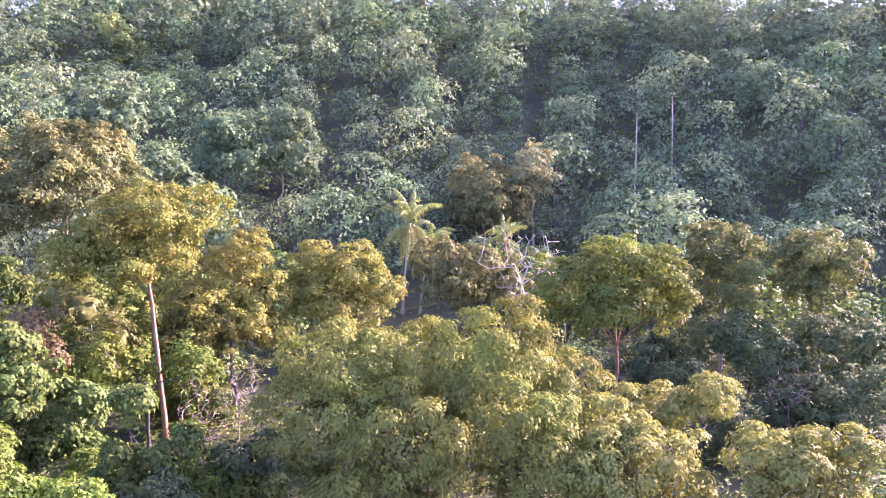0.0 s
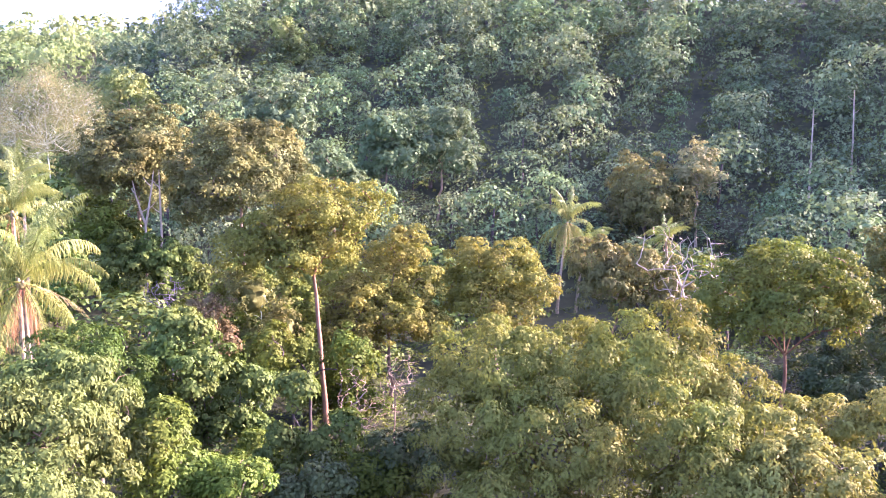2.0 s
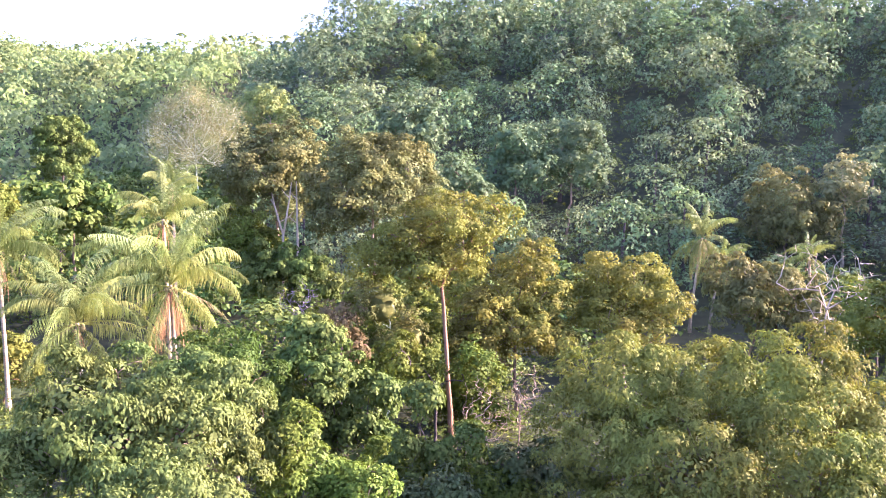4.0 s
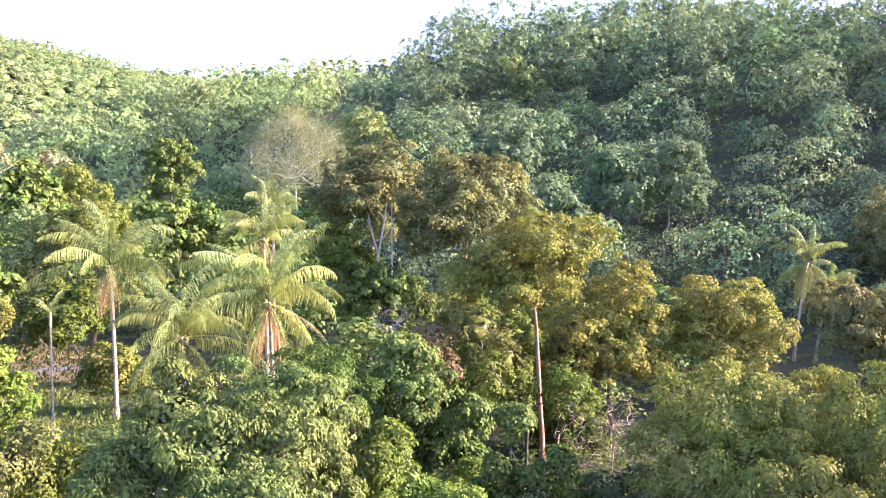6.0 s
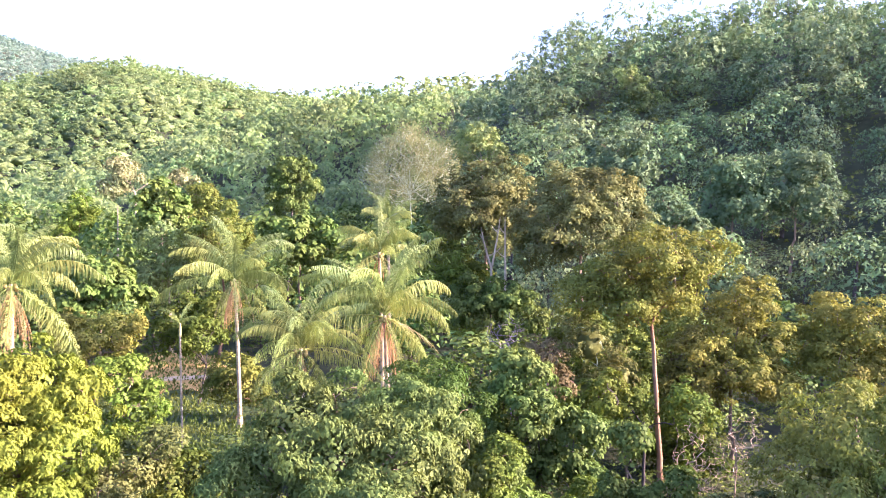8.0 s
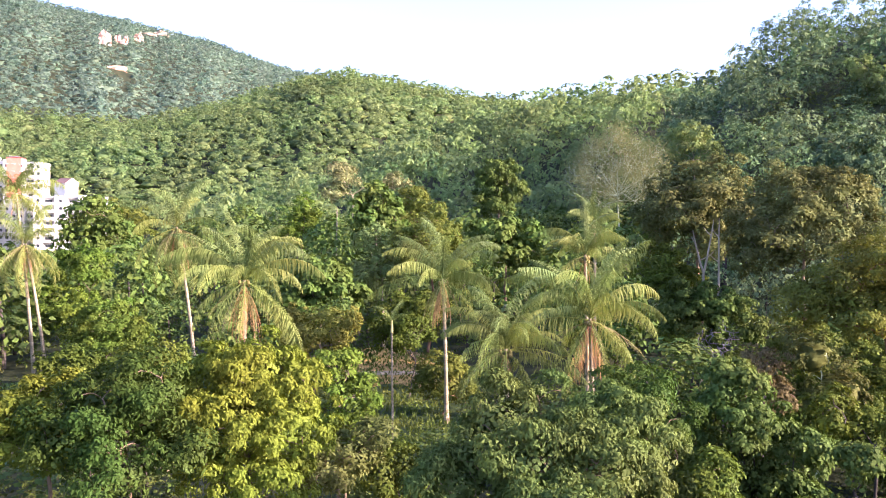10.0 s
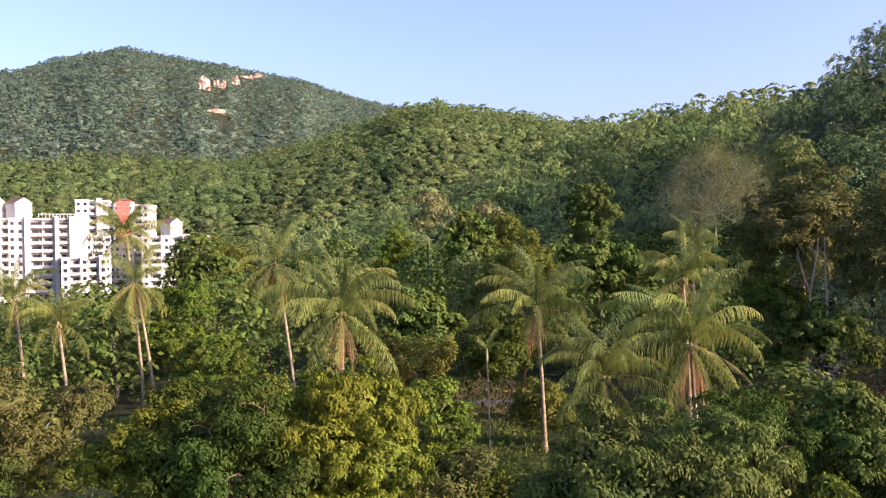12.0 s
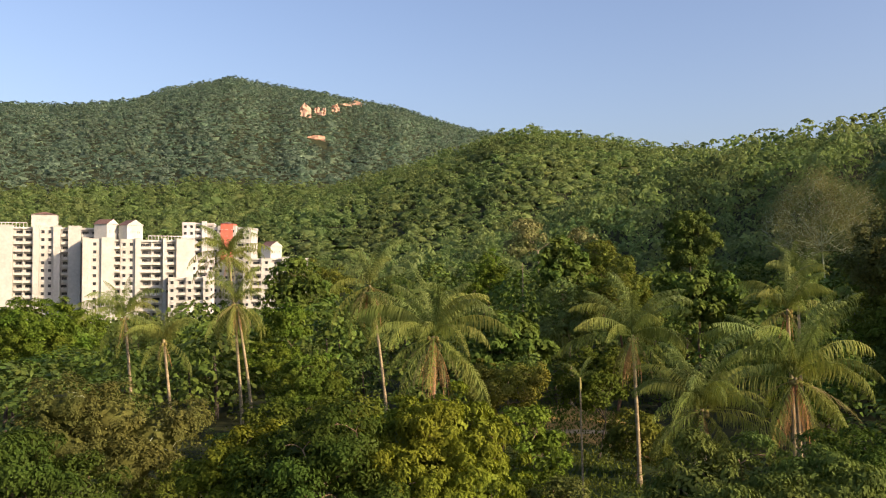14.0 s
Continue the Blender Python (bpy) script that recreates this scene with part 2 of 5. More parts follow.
TWIG_PINK = rough_mat("twig_pink_grey", (0.17, 0.12, 0.078), (0.33, 0.25, 0.165), 5.0)
TWIG_PURPLE = rough_mat("twig_purple_grey", (0.15, 0.12, 0.12), (0.28, 0.22, 0.22), 5.0)
TWIG_RED = rough_mat("twig_red_brown", (0.16, 0.09, 0.07), (0.32, 0.20, 0.16), 5.0)
TWIG_GREY = rough_mat("twig_grey_brown", (0.30, 0.34, 0.21), (0.46, 0.52, 0.34), 5.0)
RACHIS = rough_mat("frond_rib", (0.22, 0.20, 0.06), (0.36, 0.32, 0.12), 6.0)
NUT = rough_mat("coconut_husk", (0.15, 0.12, 0.035), (0.28, 0.23, 0.07), 6.0, 0.6)
SOIL = rough_mat("forest_floor", (0.018, 0.023, 0.008), (0.045, 0.050, 0.017), 0.8)
LAWN = rough_mat("rough_grass", (0.020, 0.040, 0.009), (0.062, 0.080, 0.020), 2.5)
DIRT = rough_mat("bare_earth", (0.25, 0.16, 0.045), (0.42, 0.285, 0.08), 0.9)
PATH = rough_mat("trodden_path", (0.24, 0.19, 0.10), (0.40, 0.32, 0.19), 1.2)
CLAY = rough_mat("orange_clay", (0.40, 0.24, 0.16), (0.60, 0.42, 0.32), 0.09, bump=0.8)


# ---- the lie of the land: bearings in degrees to the left of +y, distances in metres from the viewpoint's foot ----
# each hill: its foot, then along its crest rows of (bearing, distance, height of the bare ground)
HILLS = [
    (92.0, [(-70, 250, 57), (-26, 225, 56), (2, 235, 63.5), (12, 245, 67), (20, 245, 65), (24, 240, 61.5), (26.5, 236, 56), (28.6, 232, 48.5), (30.5, 228, 40), (32.5, 222, 31), (36, 215, 18), (44, 205, 6), (50, 200, 0)]),
    (160.0, [(15, 380, 61), (29, 370, 68), (35, 360, 64), (41, 350, 58), (45, 345, 51), (50, 340, 36), (56, 330, 20), (64, 320, 6), (72, 310, 0)]),
    (330.0, [(36, 760, 101), (46, 740, 116), (50, 740, 125), (53, 740, 131), (56, 730, 128), (60, 730, 108), (66, 720, 84), (74, 700, 50), (84, 690, 24), (96, 690, 10)]),
    (420.0, [(50, 1700, 242), (58, 1720, 296), (63, 1750, 346), (67, 1780, 373), (70.6, 1800, 394), (74, 1800, 406), (76, 1800, 391), (78, 1780, 372), (80, 1700, 330), (84, 1650, 306), (88, 1650, 298), (100, 1650, 265), (125, 1700, 200)]),
]


def smooth(a):
    a = np.clip(a, 0.0, 1.0)
    return a * a * (3 - 2 * a)


def ground_z(x, y):
    """Height of the bare ground; takes numbers or arrays."""
    x, y = np.asarray(x, float), np.asarray(y, float)
    r, b = np.hypot(x, y), np.degrees(np.arctan2(-x, y))
    z = 0.045 * np.maximum(r - 75.0, 0) * smooth((400.0 - r) / 300.0) + 9.0 * smooth((r - 100.0) / 300.0)
    z = z * smooth((74 - b) / 14.0) * smooth((b + 150) / 40.0)
    for foot, crest in HILLS:
        c = np.array(crest, float)
        far, top = np.interp(b, c[:, 0], c[:, 1]), np.interp(b, c[:, 0], c[:, 2])
        edge = smooth((b - c[0, 0] + 20) / 20.0) * smooth((c[-1, 0] + 20 - b) / 20.0)
        s = (r - foot) / (far - foot)
        up = np.where(s < 0, 0, np.where(s < 1, 0.55 * np.clip(s, 0, 1) + 0.45 * smooth(s), 1 - 0.5 * smooth((s - 1) / 1.1)))
        spur = np.sin(np.radians(b) * far / 34.0 + 2.2 * s) + 0.6 * np.sin(np.radians(b) * far / 15.0 - 3.0 * s + 1.7)
        h = top * up * edge * (1 + min(0.085, 55.0 / c[0, 1]) * spur * np.clip(1 - s, 0, 1) * smooth(s * 3))
        z = np.where(h > z, h, z)
    z = z - 13.0 * smooth((b - 60) / 10.0) * smooth((r - 110) / 150.0) * smooth((620 - r) / 200.0)  # the valley with the town
    return z + 0.35 * np.sin(x * 0.11 + 1.3) * np.cos(y * 0.09) * smooth((r - 40) / 60.0)


def spot(bearing, distance):
    return -distance * math.sin(radians(bearing)), distance * math.cos(radians(bearing))


# ---- mesh building ----
def unit(v):
    return v / np.maximum(np.linalg.norm(v, axis=-1, keepdims=True), 1e-9)


def quad_mesh(name, verts, quads, material, soft=False, tint=None):
    me = bpy.data.meshes.new(name)
    verts, quads = np.asarray(verts, np.float32), np.asarray(quads, np.int32)
    me.vertices.add(len(verts)), me.loops.add(quads.size), me.polygons.add(len(quads))
    me.vertices.foreach_set("co", verts.ravel())
    me.loops.foreach_set("vertex_index", quads.ravel())
    me.polygons.foreach_set("loop_start", np.arange(0, quads.size, 4, dtype=np.int32))
    me.update(calc_edges=True)
    me.polygons.foreach_set("use_smooth", np.full(len(quads), soft))
    me.materials.append(material)
    if tint is not None:
        me.attributes.new("tint", "FLOAT", "POINT").data.foreach_set("value", np.asarray(tint, np.float32))
    return me


def join(pieces):
    """Several (verts, quads) as one."""
    vs, qs, n = [], [], 0
    for v, q in pieces:
        vs.append(v), qs.append(np.asarray(q) + n)
        n += len(v)
    return np.concatenate(vs), np.concatenate(qs)


def tube(points, radii, sides=6):
    """A tapered limb along a line of points."""
    p, r = np.asarray(points, float), np.asarray(radii, float)
    d = unit(np.gradient(p, axis=0))
    ref = np.where(np.abs(d[:, 2:3]) > 0.9, [[1.0, 0, 0]], [[0, 0, 1.0]])
    a = unit(np.cross(d, ref))
    b = np.cross(d, a)
    ang = np.arange(sides) * 2 * np.pi / sides
    ring = a[:, None] * np.cos(ang)[None, :, None] + b[:, None] * np.sin(ang)[None, :, None]
    v = (p[:, None] + ring * r[:, None, None]).reshape(-1, 3)
    i, j = np.meshgrid(np.arange(len(p) - 1), np.arange(sides), indexing="ij")
    k = (j + 1) % sides
    q = np.stack([i * sides + j, i * sides + k, (i + 1) * sides + k, (i + 1) * sides + j], -1).reshape(-1, 4)
    return v, q


def leaves(rng, at, out, length, width, droop, stray=0.24, stick=0.4):
    """One folded, pointed leaf at each place, facing about outwards and hanging by droop."""
    n = len(at)
    normal = unit(out + [0, 0, 0.3] + rng.normal(0, stray, (n, 3)))
    way = unit(np.cross(normal, rng.normal(0, 1, (n, 3))) + np.array([0, 0, -droop]) + stick * out)
    side = unit(np.cross(normal, way))
    normal = np.cross(way, side)
    l = length * rng.uniform(0.65, 1.3, (n, 1))
    w = width * rng.uniform(0.7, 1.25, (n, 1))
    root, tip = at - way * l * 0.3, at + way * l * 0.7 - [0, 0, 1] * (l * droop * 0.2)
    mid = at + way * l * 0.12 + normal * w * 0.22
    v = np.stack([root, mid + side * w * 0.5, tip, mid - side * w * 0.5], 1).reshape(-1, 3)
    return v, np.arange(4 * n).reshape(-1, 4)


def ball(n):
    """A cube's skin of n by n squares a side, blown up into a sphere: all quads."""
    g = np.linspace(-1, 1, n + 1)
    key, verts, quads = {}, [], []
    for axis in range(3):
        for sign in (-1, 1):
            for i in range(n):
                for j in range(n):
                    q = []
                    for a, c in ((i, j), (i + 1, j), (i + 1, j + 1), (i, j + 1)):
                        p = [0, 0, 0]
                        p[axis], p[(axis + 1) % 3], p[(axis + 2) % 3] = sign, math.tan(g[a] * math.pi / 4), math.tan(g[c] * math.pi / 4)
                        k = tuple(round(t, 4) for t in p)
                        if k not in key:
                            key[k] = len(verts)
                            verts.append(p)
                        q.append(key[k])
                    quads.append(q if sign > 0 else q[::-1])
    return unit(np.array(verts, float)), np.array(quads)


BALLS = {n: ball(n) for n in (1, 2, 3)}


def lump(rng, centre, radii, n=2, rough=0.22):
    """An uneven rounded mass of foliage."""
    v, q = BALLS[n]
    turn = np.array(Euler((rng.uniform(0, 6), rng.uniform(0, 6), rng.uniform(0, 6))).to_matrix())
    v = v @ turn.T
    f = 1 + rough * np.sin(v @ rng.normal(0, 2.6, 3) + rng.uniform(0, 6)) * np.cos(v @ rng.normal(0, 2.2, 3)) + rng.normal(0, rough * 0.4, len(v))
    return np.asarray(centre) + v * f[:, None] * radii, q


def crown_clumps(rng, lobes, clump):
    """Lumps of foliage over the skins of a crown's lobes; lumps that would lie inside another lobe are left out."""
    rows = []
    for k, (x, y, z, r, h) in enumerate(lobes):
        count = int(max(7, 2.1 * r * (r + h) / clump ** 2))
        u = unit(rng.normal(0, 1, (count, 3)))
        u[:, 2] = np.where((u[:, 2] < -0.35) & (rng.random(count) < 0.7), -u[:, 2], u[:, 2])
        reach = rng.uniform(0.3, 1.0, (count, 1)) ** 0.35 * 1.1 * (1 + rng.normal(0, 0.14, (count, 1)))
        p = np.array([x, y, z]) + u * [max(0.5 * r, r - 0.35 * clump), max(0.5 * r, r - 0.35 * clump), max(0.5 * h, h - 0.25 * clump)] * reach
        keep = np.ones(count, bool)
        for j, (x2, y2, z2, r2, h2) in enumerate(lobes):
            if j != k:
                keep &= (((p - [x2, y2, z2]) / [r2, r2, h2]) ** 2).sum(1) > 0.5
        rows.append(np.hstack([p, unit(u / [r, r, h]), clump * rng.uniform(0.5, 1.3, (count, 1))])[keep])
    return np.concatenate(rows)


def foliage(rng, lobes, clump, length, width, per_clump, droop):
    c = crown_clumps(rng, lobes, clump)
    n = np.maximum(6, (1.08 * per_clump * (c[:, 6] / clump) ** 2).astype(int))
    k = np.repeat(np.arange(len(c)), n)
    u = unit(rng.normal(0, 0.8, (len(k), 3)) + c[k, 3:6] * 0.75 + [0, 0, 0.4])
    at = c[k, :3] + u * c[k, 6:7] * [1, 1, 0.7] * rng.uniform(0.55, 1.08, (len(k), 1))
    pieces = [leaves(rng, at, u, length, width, droop)]
    spray = max(0.5, 1.8 * length)
    for x, y, z, r, h in lobes:  # the dense heart of each bough, and sprays of leaves over it
        pieces.append(lump(rng, (x, y, z - 0.08 * h), np.array([r, r, h]) * [0.62, 0.62, 0.56], 3, 0.2))
        m = int(10 + 3.0 * r * (r + h) / spray ** 2)
        u = unit(rng.normal(0, 1, (m, 3)) + [0, 0, 0.2])
        pieces.append(leaves(rng, np.array([x, y, z]) + u * [r, r, h] * rng.uniform(0.55, 0.85, (m, 1)), u, spray, spray * 0.7, droop * 0.6, 0.3, 0.25))
    v, q = join(pieces)
    return v, q, len(at)


def branching(rng, start, targets, tip, bend=0.06, sides=4, power=0.48, arc=0.06):
    """Limbs that fork again and again, from a start to many targets; thicker the more twigs they carry."""
    nodes, parent = [np.array(start, float)], [-1]
    targets = sorted(targets, key=lambda p: np.linalg.norm(np.asarray(p) - start))
    for t in targets:
        t = np.asarray(t, float)
        here = np.array(nodes)
        cost = np.linalg.norm(here - t, axis=1) + 0.8 * np.maximum(0, here[:, 2] - t[2])
        k = int(np.argmin(cost))
        a, steps = here[k], 3
        gap = np.linalg.norm(t - a)
        last = k
        for s in range(1, steps + 1):
            f = s / steps
            p = a + (t - a) * f + rng.normal(0, bend * gap * 0.35, 3) * (f < 1) + np.array([0, 0, arc * gap * math.sin(f * math.pi)])
            nodes.append(p), parent.append(last)
            last = len(nodes) - 1
    load = np.zeros(len(nodes))
    has_child = set(parent)
    for i in range(len(nodes) - 1, 0, -1):
        if i not in has_child:
            load[i] += 1
        load[parent[i]] += load[i]
    pieces = []
    for i in range(1, len(nodes)):
        a, b = nodes[parent[i]], nodes[i]
        ra, rb = tip * max(load[parent[i]], 1) ** power, tip * load[i] ** power
        pieces.append(tube([a, b], [min(ra, rb * 1.35), rb], sides))
    return join(pieces)


def part(name, mesh, parent, label=""):
    ob = new(name, mesh)
    ob.parent = parent
    return tagged(ob, label)


# style: leaf length, width, leaves in a clump, clump radius, droop, bark
STYLE = {
    "mango_dull": (0.24, 0.080, 176, 1.15, 0.7, BARK), "mango_bright": (0.24, 0.088, 138, 0.9, 0.6, BARK_PALE), "mango_grey": (0.24, 0.080, 150, 0.95, 0.9, BARK),
    "mango_dark": (0.24, 0.088, 119, 0.95, 0.6, BARK), "yellow": (0.22, 0.085, 120, 0.68, 0.8, BARK), "broad_green": (0.24, 0.128, 100, 0.95, 0.3, BARK_RED),
    "broad_olive": (0.22, 0.112, 112, 1.0, 0.15, BARK_RED), "olive": (0.25, 0.128, 88, 1.0, 0.2, BARK), "olive_bright": (0.24, 0.120, 106, 1.0, 0.3, BARK),
    "olive_brown": (0.29, 0.136, 106, 1.25, 0.15, BARK), "dark": (0.29, 0.144, 75, 1.0, 0.3, BARK_DARK), "dark_mid": (0.27, 0.136, 88, 1.0, 0.3, BARK_DARK),
    "brown": (0.30, 0.144, 75, 1.1, 0.7, BARK), "thin_brown": (0.20, 0.100, 80, 0.9, 0.4, TWIG_GREY), "buff": (0.35, 0.160, 62, 1.1, 0.5, BARK_PALE),
    "vine": (0.24, 0.176, 94, 0.9, 0.8, BARK_DARK), "lime": (0.22, 0.104, 106, 0.75, 0.3, BARK), "lime_dull": (0.22, 0.112, 106, 0.8, 0.4, BARK),
    "bright": (0.24, 0.120, 106, 0.85, 0.3, BARK), "pale": (0.35, 0.160, 62, 1.1, 0.4, BARK_PALE), "bigleaf": (0.46, 0.320, 45, 1.1, 0.5, BARK), "hill": (0.42, 0.24, 60, 1.2, 0.3, BARK), "rust": (0.20, 0.104, 50, 0.7, 0.6, TWIG_RED),
}
BARE = {"bare_pale": BLEACHED, "bare_pink": TWIG_PINK, "bare_purple": TWIG_PURPLE, "bare_red": TWIG_RED, "bare_grey": TWIG_GREY}
grown = []  # bearing, distance, half width in degrees and lowest open height of each placed tree


def tree(name, label, category, style, base, lobes, fork=None, shown=0.0, seed=0):
    """A trunk, a limb to each lobe of the crown and the leaves; lobes are rows of x, y, z, radius, half height."""
    rng = np.random.default_rng(seed)
    lobes = np.array(lobes, float)
    bx, by = base
    bz = float(ground_z(bx, by))
    root = tagged(new(name), label, category)
    root.location = (bx, by, bz)
    lobes[:, :3] -= [bx, by, bz]
    size = (lobes[:, 3] * lobes[:, 4]).sum()
    middle = (lobes[:, :3] * (lobes[:, 3] * lobes[:, 4])[:, None]).sum(0) / size
    low = (lobes[:, 2] - lobes[:, 4]).min()
    head = np.array(fork) - [bx, by, bz] if fork else np.array([middle[0] * 0.75, middle[1] * 0.75, max(0.5, 0.45 * low + 0.55 * middle[2] - 0.15 * lobes[:, 4].max())])
    tall = (lobes[:, 2] + lobes[:, 4]).max()
    bare = style in BARE
    bark = BARE[style] if bare else STYLE[style][5]
    thick = (0.006 * tall + (0.08 if name == "dead_snag" else 0.012)) if bare else (0.009 * tall + 0.045)
    s = np.linspace(0, 1, 9)[:, None]
    line = head * s + np.array([0, 0, -0.4]) * (1 - s) + rng.normal(0, (0.004 if bare else 0.010) * tall, (9, 3)) * np.sin(s * np.pi) * [1, 1, 0]
    flare = 1 + 0.7 * np.exp(-s[:, 0] * 14)
    part("trunk", quad_mesh("trunk", *tube(line, thick * (1 - 0.45 * s[:, 0]) * flare, 9), bark, True), root)
    for x, y, z, r, h in lobes if name == "dead_snag" else ():  # a crooked prong and two stubs on it
        prong = np.array([(0, 0, 0), (0.35, 0.4, 0.3), (0.8, 0.7, 0.7), (1, 1, 1)]) * (np.array([x, y, z + h]) - head) + head
        part("limb", quad_mesh("limb", *tube(prong, [0.10, 0.09, 0.065, 0.03], 6), bark, True), root)
        for k in (1, 2):
            stub = prong[k] + np.array([rng.choice((-1, 1)) * rng.uniform(0.4, 0.9), rng.uniform(-0.3, 0.3), rng.uniform(0.3, 0.8)])
            part("limb", quad_mesh("limb", *tube([prong[k], (prong[k] + stub) / 2 - [0, 0, 0.06], stub], [0.055, 0.04, 0.02], 5), bark, True), root)
    for x, y, z, r, h in lobes if name != "dead_snag" else ():
        n = int((400 if style == "bare_grey" else 130) * min(2.0, max(0.4, r / 2.0))) if bare else 9
        n = max(n, 110) if style == "bare_pink" else 44 if name == "dead_tree" and style == "bare_pale" else n
        u = unit(rng.normal(0, 1, (n, 3))) * rng.uniform(0.35, 1.0 if bare else 0.85, (n, 1)) ** 0.7
        tip = 0.021 if name == "dead_tree" and style == "bare_pale" else 0.008 if style == "bare_pink" else 0.012 if style == "bare_grey" else max(0.007, 0.0009 * tall) if bare else 0.013 + 0.0006 * tall
        v, q = branching(rng, head, np.array([x, y, z]) + u * [r, r, h], tip, bend=0.03 if bare else 0.06, sides=3 if bare else 4, power=0.34 if style == "bare_grey" else 0.42 if bare else 0.48, arc=0.02 if bare else 0.16)
        part("limb", quad_mesh("limb", v, q, bark), root)
    away = math.hypot(bx, by)
    if style == "bare_grey":  # the last dry leaves at the twigs' ends
        c = crown_clumps(rng, lobes, 0.9)
        k = np.repeat(np.arange(len(c)), 75)
        part("dry_leaves", quad_mesh("dry_leaves", *leaves(rng, c[k, :3] + rng.normal(0, 0.8, (len(k), 3)), c[k, 3:6], 0.22, 0.11, 0.5), LEAF["buff"]), root, "sparse buff leaves")
    if not bare:
        length, width, count, clump, droop, _ = STYLE[style]
        grow = max(0.85, away / 60.0) ** 0.6
        v, q, single = foliage(rng, lobes, 0.72 * clump * max(1.0, away / 80.0) ** 0.6, length * grow, width * grow * 1.15, count * min(1.0, (62 / away) ** 0.8), droop)
        me = quad_mesh("crown", v, q, LEAF[style], True)
        me.materials.append(SPRAY[style])
        if style != "thin_brown":
            me.polygons.foreach_set("material_index", (np.arange(len(q)) >= single).astype(np.int32))
        part("crown", me, root)
    grown.append((math.degrees(math.atan2(-bx - middle[0], by + middle[1])), away, math.degrees(np.abs(lobes[:, :2] - middle[:2]).max() + lobes[:, 3].max()) / away, shown))
    return root


# ---- palms ----
def frond_mesh(name, material, length=4.6, rise=0.9, fall=2.0, hang=0.6, pairs=44, seed=1, ragged=0.1, spread=1.0):
    """A feather of leaflets on an arching rib that starts at the origin and leads along +y."""
    rng = np.random.default_rng(seed)
    s = np.linspace(0, 1, 14)
    ang = rise - (rise + fall * 0.5) * s ** 1.3
    step = length / 13
    y, z = np.concatenate([[0], np.cumsum(np.cos(ang[:-1]) * step)]), np.concatenate([[0], np.cumsum(np.sin(ang[:-1]) * step)])
    rib = np.stack([0.08 * length * np.sin(s * 2) * rng.uniform(-1, 1), y, z], 1)
    pieces = [tube(rib, 0.034 * (1 - 0.85 * s) * length / 4.6, 4)]
    t = np.linspace(0.12, 0.99, pairs)
    p = np.stack([np.interp(t, s, rib[:, k]) for k in range(3)], 1)
    d = unit(np.stack([np.interp(t, s, np.gradient(rib[:, k])) for k in range(3)], 1))
    for sign in (-1, 1):
        keep = rng.random(pairs) > ragged
        pp, dd, tt = p[keep], d[keep], t[keep]
        n = len(pp)
        side = np.array([[sign * spread, 0, 0]]) * np.ones((n, 1))
        size = (length * 0.195 * np.sin(np.clip(tt * 0.86 + 0.14, 0, 1) * np.pi) ** 0.55 * rng.uniform(0.75, 1.15, n))[:, None]
        way = unit(side * 0.85 + dd * 0.95 + rng.normal(0, 0.1, (n, 3)) + [0, 0, 0.1])
        low = unit(way * 0.75 + np.array([0, 0, -hang]) * rng.uniform(0.7, 1.3, (n, 1)))
        last = unit(way * 0.3 + np.array([0, 0, -hang * 2.6]) * rng.uniform(0.7, 1.3, (n, 1)))
        w = dd * 0.025 * length / 4.6
        a, b = pp, pp + way * size * 0.24
        c = b + low * size * 0.38
        e = c + last * size * 0.5
        v = np.stack([a - w * 0.7, a + w * 0.7, b + w, b - w, c + w * 0.8, c - w * 0.8, e + w * 0.2, e - w * 0.2], 1).reshape(-1, 3)
        k = np.arange(n)[:, None] * 8
        pieces.append((v, np.concatenate([k + [0, 1, 2, 3], k + [3, 2, 4, 5], k + [5, 4, 6, 7]])))
    v, q = join(pieces)
    return quad_mesh(name, v, q, material)


FRONDS = {
    "up": [frond_mesh("frond_upright", LEAF["palm_young"], 5.5, 1.3, -0.3 + 0.9 * k, 0.8, 42, seed=2 + k) for k in range(3)],
    "arch": [frond_mesh("frond_arching", LEAF["palm"], 5.4, 0.8, 1.6 + 0.4 * k, 2.1, 42, seed=6 + k, ragged=0.12) for k in range(3)],
    "hang": [frond_mesh("frond_hanging", LEAF["palm"], 5.6, 0.1, 2.3 + 0.5 * k, 2.1, 42, seed=12 + k, ragged=0.2) for k in range(2)],
    "old": [frond_mesh("frond_yellowing", LEAF["palm_old"], 3.7, -0.85, 3.1, 1.6, 40, seed=16 + k, ragged=0.25, spread=0.8) for k in range(2)],
    "dead": [frond_mesh("frond_dead", LEAF["palm_dead"], 3.4, -1.15, 3.25, 1.8, 36, seed=20 + k, ragged=0.25, spread=0.4) for k in range(2)],
}
nut_bm = bmesh.new()
bmesh.ops.create_icosphere(nut_bm, subdivisions=2, radius=0.13)
for vert in nut_bm.verts:
    vert.co.z *= 1.2
NUT_MESH = bpy.data.meshes.new("coconut")
nut_bm.to_mesh(NUT_MESH), nut_bm.free()
NUT_MESH.materials.append(NUT)


